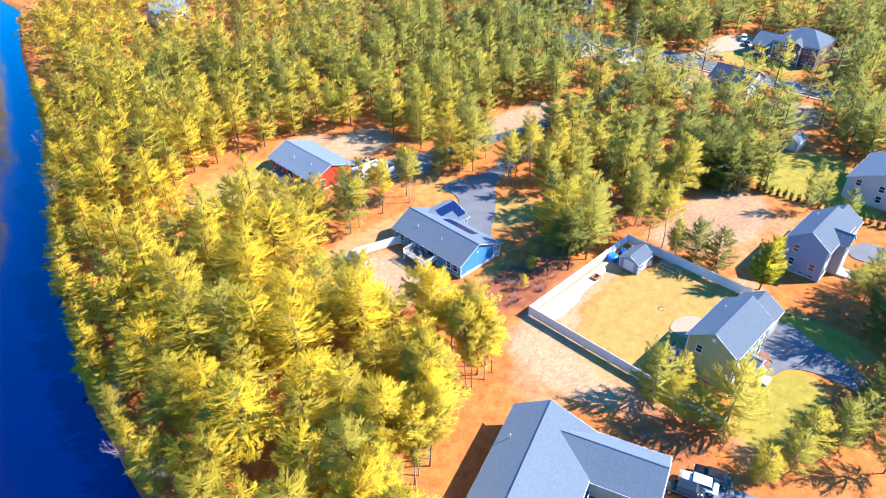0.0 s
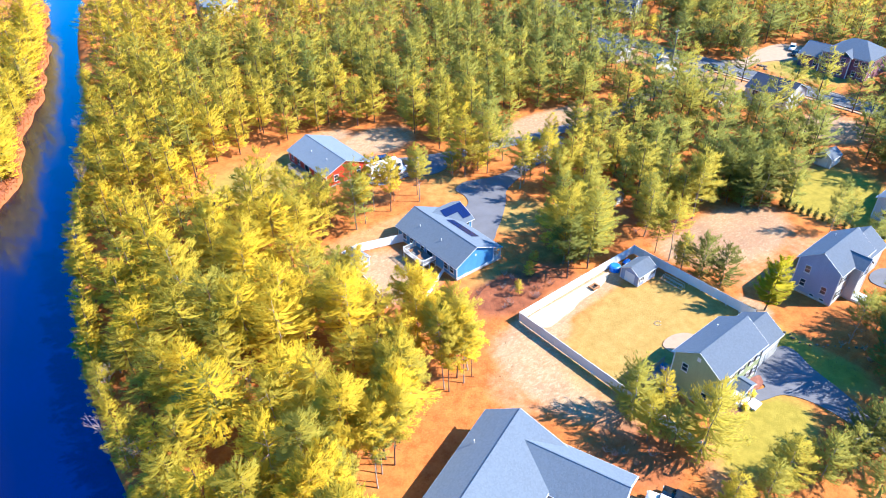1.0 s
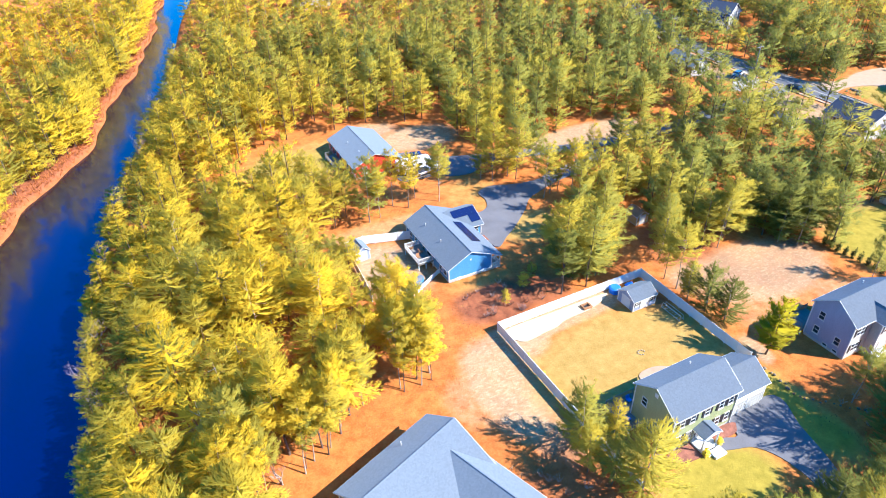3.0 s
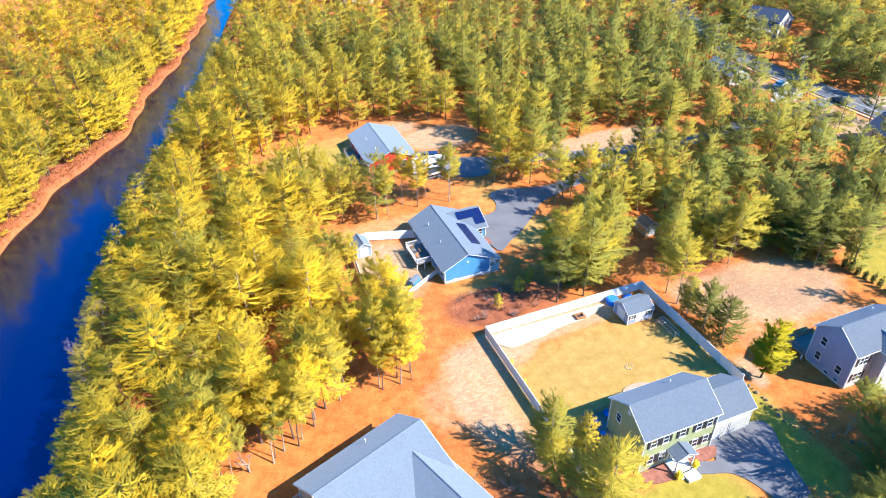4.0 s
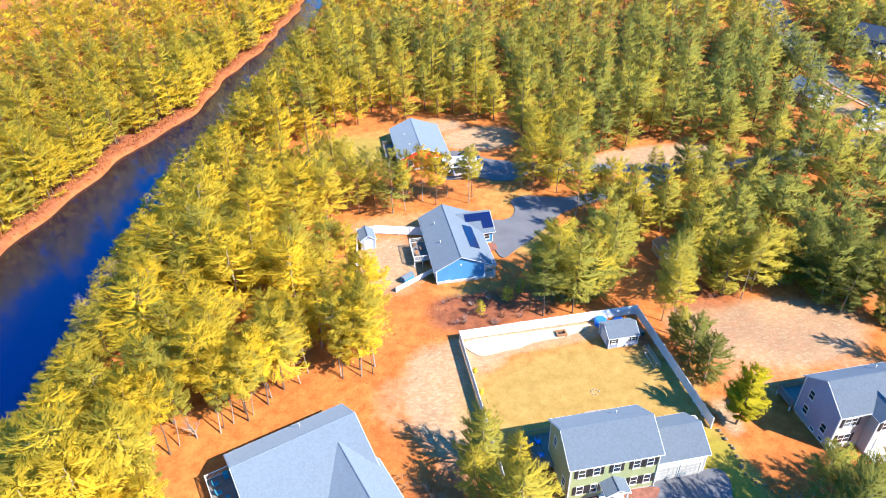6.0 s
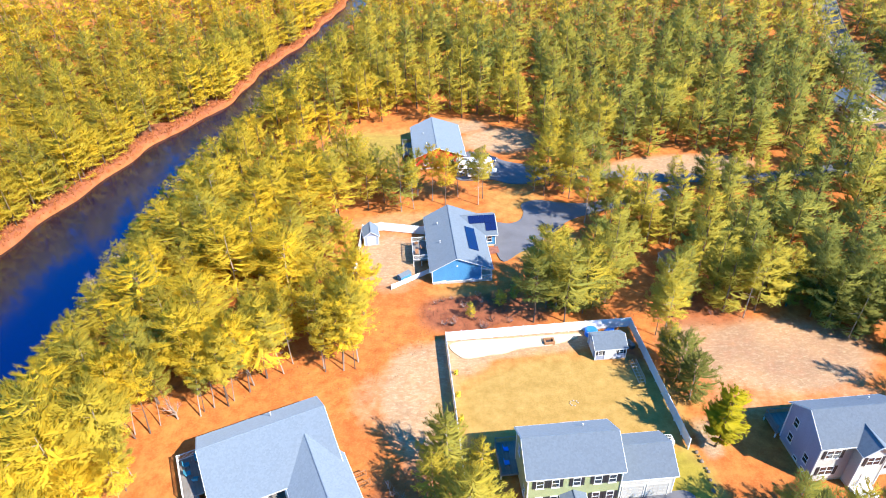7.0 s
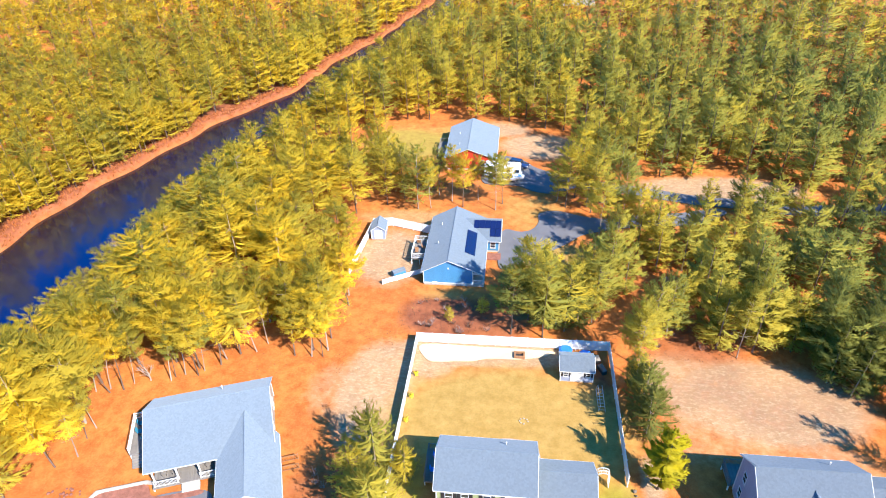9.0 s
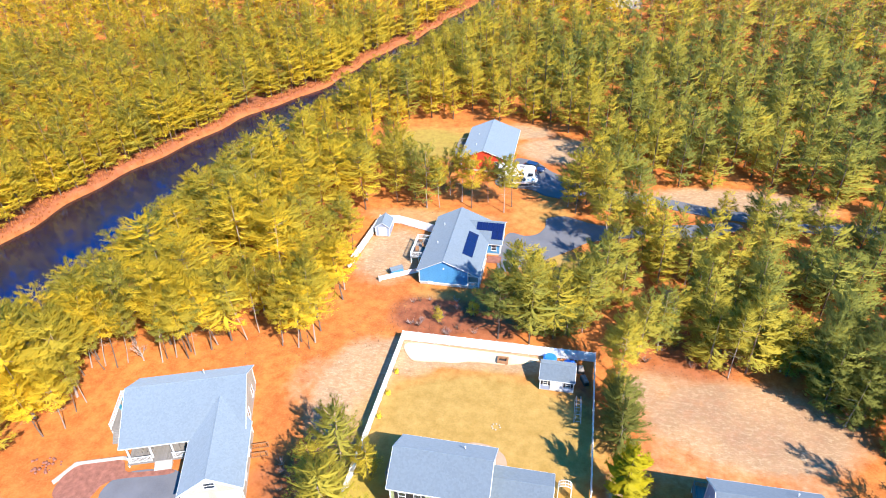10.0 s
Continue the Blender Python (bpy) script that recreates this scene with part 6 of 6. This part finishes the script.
reeds = []
for y in np.arange(40, 300, 0.16):
    for _ in range(2):
        x = bank(FAR_BANK, y) + r4.uniform(-4.2, 0.1)
        z, b, ln = ground_height(x, y), r4.uniform(0, 6.283), r4.uniform(0.3, 0.95)
        for q in range(3):
            b += 2.1
            d = np.array([math.cos(b) * 0.6, math.sin(b) * 0.6, r4.uniform(0.5, 1.1)]) * ln
            s = np.array([-math.sin(b), math.cos(b), 0]) * r4.uniform(0.05, 0.16)
            o = np.array([x, y, z - 0.02])
            reeds.append([o - s, o + s, o + d])
tagged(new("bank_brush", tri_mesh("bank_brush", np.array(reeds), 0.5, RUST)), "rust-red low brush and reeds along the river bank", "brush", kind="stuff")
tagged(new("dry_weeds", tri_mesh("dry_weeds", np.array(weeds), 0.3, DRY)), "scattered dry weeds and fallen twigs on bare soil", "weeds", kind="stuff")

# ---- yard things ----
pit = thing("fire_pit", pose(79.5, 45.6, 0, 0, 0, 0), "square brown fire pit on the sandy strip by the fence", "fire pit")
for r in ((-0.8, -0.6, 0.8, -0.35), (-0.8, 0.35, 0.8, 0.6), (-0.8, -0.35, -0.55, 0.35), (0.55, -0.35, 0.8, 0.35)):
    part("block", boxes((r[0], r[1], -0.1, r[2], r[3], 0.4)), WOOD_BROWN, pit)
part("ash", boxes((-0.55, -0.35, -0.1, 0.55, 0.35, 0.12)), DARK_METAL, pit)

tub = thing("covered_tub", pose(86.2, 46.7, 0), "bright blue covered tub beside the shed", "tub")
part("basin", tube(bmesh.new(), (0, 0, -0.15), (0, 0, 0.75), 0.95, 0.95, 16), PLASTIC_BLUE, tub)
part("cover", tube(bmesh.new(), (0, 0, 0.75), (0, 0, 0.95), 1.0, 0.75, 16), PLASTIC_BLUE, tub)
for i, (x, y, w, d, hh) in enumerate(((89.0, 46.4, 1.6, 0.7, 0.9), (90.6, 45.6, 0.9, 1.2, 0.7), (91.2, 43.6, 0.7, 1.6, 0.8))):
    pile = thing("stored_goods", pose(x, y, 0, 0, 0, 12 * i), "dark heap of stored garden goods behind the shed", "clutter", "goods behind the shed")
    part("frame", boxes((-w / 2, -d / 2, -0.15, w / 2, d / 2, hh * 0.6)), DARK_METAL, pile)
    part("top", solid(bmesh.new(), [(-w / 2, -d / 2, hh * 0.6), (w / 2, -d / 2, hh * 0.6), (w / 2, d / 2, hh * 0.6), (-w / 2, d / 2, hh * 0.6)], [(-w / 3, -d / 4, hh), (w / 4, -d / 3, hh), (w / 3, d / 4, hh), (-w / 4, d / 3, hh)]), WOOD_GREY if i else PLASTIC_BLUE, pile)

swing = thing("climbing_frame", pose(90.5, 37.9, 0), "low tubular metal frame lying by the fence", "frame")
bm = bmesh.new()
for s in (-0.45, 0.45):
    tube(bm, (s, -2.0, -0.1), (s * 0.6, -1.9, 0.9), 0.04, 0.04, 6)
    tube(bm, (s, 2.0, -0.1), (s * 0.6, 1.9, 0.9), 0.04, 0.04, 6)
    tube(bm, (s * 0.6, -1.9, 0.9), (s * 0.6, 1.9, 0.9), 0.04, 0.04, 6)
    tube(bm, (s, -2.0, 0.1), (s, 2.0, 0.1), 0.04, 0.04, 6)
for k in range(7):
    y = -1.8 + 0.6 * k
    tube(bm, (-0.45, y, 0.1), (0.45, y, 0.1), 0.03, 0.03, 6)
part("frame", bm, METAL, swing)

arch = thing("garden_arch", pose(89.4, 24.6, 0), "white lattice garden arch beside the garage", "arch")
for s in (-0.75, 0.75):
    part("side", boxes(*[(s - 0.04, -0.4 + k * 0.2 - 0.03, -0.1, s + 0.04, -0.4 + k * 0.2 + 0.03, 2.0) for k in range(5)], *[(s - 0.03, -0.4, 0.3 + k * 0.4, s + 0.03, 0.4, 0.36 + k * 0.4) for k in range(4)]), TRIM, arch)
bm = bmesh.new()
for y in (-0.4, 0.0, 0.4):
    for k in range(8):
        a, b = math.pi * k / 8, math.pi * (k + 1) / 8
        bar_between(bm, (0.75 * math.cos(a), y, 2.0 + 0.5 * math.sin(a)), (0.75 * math.cos(b), y, 2.0 + 0.5 * math.sin(b)), 0.045)
for k in range(9):
    a = math.pi * k / 8
    bar_between(bm, (0.75 * math.cos(a), -0.45, 2.0 + 0.5 * math.sin(a)), (0.75 * math.cos(a), 0.45, 2.0 + 0.5 * math.sin(a)), 0.03)
part("top", bm, TRIM, arch)


def rock(x, y, r, seed, group, label):
    rr = random.Random(seed)
    bm = bmesh.new()
    bmesh.ops.create_icosphere(bm, subdivisions=2, radius=r)
    for v in bm.verts:
        v.co *= 1 + 0.35 * noise.noise(v.co * (1.2 / r) + Vector((seed, 0, 0)))
        v.co.z *= 0.7
    ob = part("boulder", bm, STONE, None, smooth=True)
    ob.matrix_world = pose(x, y, r * 0.2, 0, 0, rr.uniform(0, 360))
    return tagged(ob, label, "rock", group)


edge = curve_line([(93.2, 24.0), (93.3, 20.0), (93.0, 16.8), (96, 13.5), (99.5, 10.5), (103, 9)], 5)
for i, p in enumerate(edge):
    rock(p.x + random.uniform(-0.25, 0.25), p.y + random.uniform(-0.25, 0.25), random.uniform(0.12, 0.26), i, "rocks edging the lawn", "rough grey-brown rock edging the lawn")
for i in range(7):
    a = 6.283 * i / 8
    rock(80.2 + 0.55 * math.cos(a), 33.4 + 0.45 * math.sin(a), 0.1, 60 + i, "ring of stones", "small pale stone in a ring on the lawn").data.materials[0] = CONCRETE
for i in range(9):
    rock(198 + 3.0 * random.random(), 85.0 - i * 0.45 + random.random() * 0.3, random.uniform(0.3, 0.5), 90 + i, "rocks by the drive", "reddish rock beside the pale driveway")
for i in range(22):
    rock(25.5 + random.gauss(0, 0.9), 17.2 + random.gauss(0, 0.7), random.uniform(0.12, 0.24), 120 + i, "pile of stones", "small reddish stone in a loose heap").data.materials[0] = MULCH

path_block = thing("doorstep_slab", pose(76.3, 15.2, 0.02), "white concrete slab at the end of the front path", "slab")
part("slab", boxes((-0.9, -0.7, -0.1, 0.9, 0.7, 0.22)), TRIM, path_block)
wall_line = [(28.4, 15.0), (29.5, 18.0), (34.8, 19.9), (35.6, 19.9)]
rw = thing("retaining_wall", pose(0, 0, 0), "low pale block retaining wall round the mulch bed", "wall")
for (xa, ya), (xb, yb) in zip(wall_line, wall_line[1:]):
    n = max(1, round(math.hypot(xb - xa, yb - ya) / 0.45))
    ang = math.degrees(math.atan2(yb - ya, xb - xa))
    for i in range(n):
        t = (i + 0.5) / n
        for k in range(3):
            b = part("block", boxes((-0.215, -0.09, 0, 0.215, 0.09, 0.19)), CONCRETE, rw)
            b.matrix_basis = pose(xa + (xb - xa) * t, ya + (yb - ya) * t, -0.12 + k * 0.2, 0, 0, ang)

bin_box = thing("storage_box", pose(58.5, 64.2, 0, 0, 0, 35), "blue-grey storage box beside the low fence", "storage box")
part("body", boxes((-1.1, -0.55, -0.12, 1.1, 0.55, 0.85)), SIDE_BLUE, bin_box)
part("lid", solid(bmesh.new(), [(-1.15, -0.6, 0.85), (1.15, -0.6, 0.85), (1.15, 0.6, 0.85), (-1.15, 0.6, 0.85)], [(-1.15, -0.3, 1.15), (1.15, -0.3, 1.15), (1.15, 0.3, 1.15), (-1.15, 0.3, 1.15)]), ROOF_GREY, bin_box)


def deck_chair(m, label, cloth):
    c = thing("deck_chair", m, label, "chair", "deck furniture")
    part("seat", boxes((-0.3, -0.3, 0.36, 0.3, 0.3, 0.46)), cloth, c)
    part("backrest", solid(bmesh.new(), [(-0.3, 0.24, 0.46), (0.3, 0.24, 0.46), (0.3, 0.32, 0.46), (-0.3, 0.32, 0.46)], [(-0.3, 0.36, 0.95), (0.3, 0.36, 0.95), (0.3, 0.44, 0.95), (-0.3, 0.44, 0.95)]), cloth, c)
    for x in (-0.26, 0.26):
        for y in (-0.26, 0.26):
            part("leg", boxes((x - 0.025, y - 0.025, 0, x + 0.025, y + 0.025, 0.36)), DARK_METAL, c)


HOUSE_L = pose(47.4, 30.8, 0, 0, 0, 20)
for x, y, rz in ((-16.9, 2.8, 90), (-16.9, 1.4, 90), (-15.6, 3.2, 0), (-16.2, 0.2, 160)):
    deck_chair(HOUSE_L @ pose(x, y, 1.1, 0, 0, rz), "teal cushioned chair on the grey deck", CUSHION)
for x in (-13.4, -12.2, -8.2):
    deck_chair(HOUSE_L @ pose(x, -5.6, 0.55, 0, 0, 0), "pale chair on the white porch", WOOD_GREY)
for x, y, rz in ((61.0, 69.2, 0), (62.1, 70.6, 90), (61.0, 72.2, 180)):
    deck_chair(pose(x, y, 1.3, 0, 0, rz), "brown chair on the raised deck", WOOD_BROWN)
for x, y, rz in ((69.4, 24.0, 90), (69.6, 26.0, 90), (71.6, 26.4, 0)):
    deck_chair(pose(x, y, 0.8, 0, 0, rz), "blue chair on the deck behind the green house", PLASTIC_BLUE)


def utility_pole(x, y):
    p = thing("utility_pole", pose(x, y, 0), "tall weathered wooden utility pole beside the road", "utility pole", "utility poles")
    part("pole", tube(bmesh.new(), (0, 0, -0.3), (0, 0, 10.5), 0.16, 0.11, 8), WOOD_GREY, p)
    part("crossarm", boxes((-1.2, -0.06, 9.6, 1.2, 0.06, 9.75)), WOOD_GREY, p)
    for s in (-1.05, -0.4, 0.4, 1.05):
        part("insulator", tube(bmesh.new(), (s, 0, 9.75), (s, 0, 9.95), 0.05, 0.03, 6), TRIM, p)


POLES = ((182.4, 103), (183.4, 136), (193, 168))
for x, y in POLES:
    utility_pole(x, y)
for (xa, ya), (xb, yb) in zip(POLES, POLES[1:]):
    for s in (-1.05, 0.4, 1.05):
        bm = bmesh.new()
        pts = [Vector((xa + (xb - xa) * k / 8 + s, ya + (yb - ya) * k / 8, 9.95 - 0.9 * (1 - (2 * k / 8 - 1) ** 2))) for k in range(9)]
        for p, q in zip(pts, pts[1:]):
            tube(bm, p, q, 0.02, 0.02, 3)
        tagged(part("power_cable", bm, DARK_METAL), "thin dark power cable slung between poles", "cable")
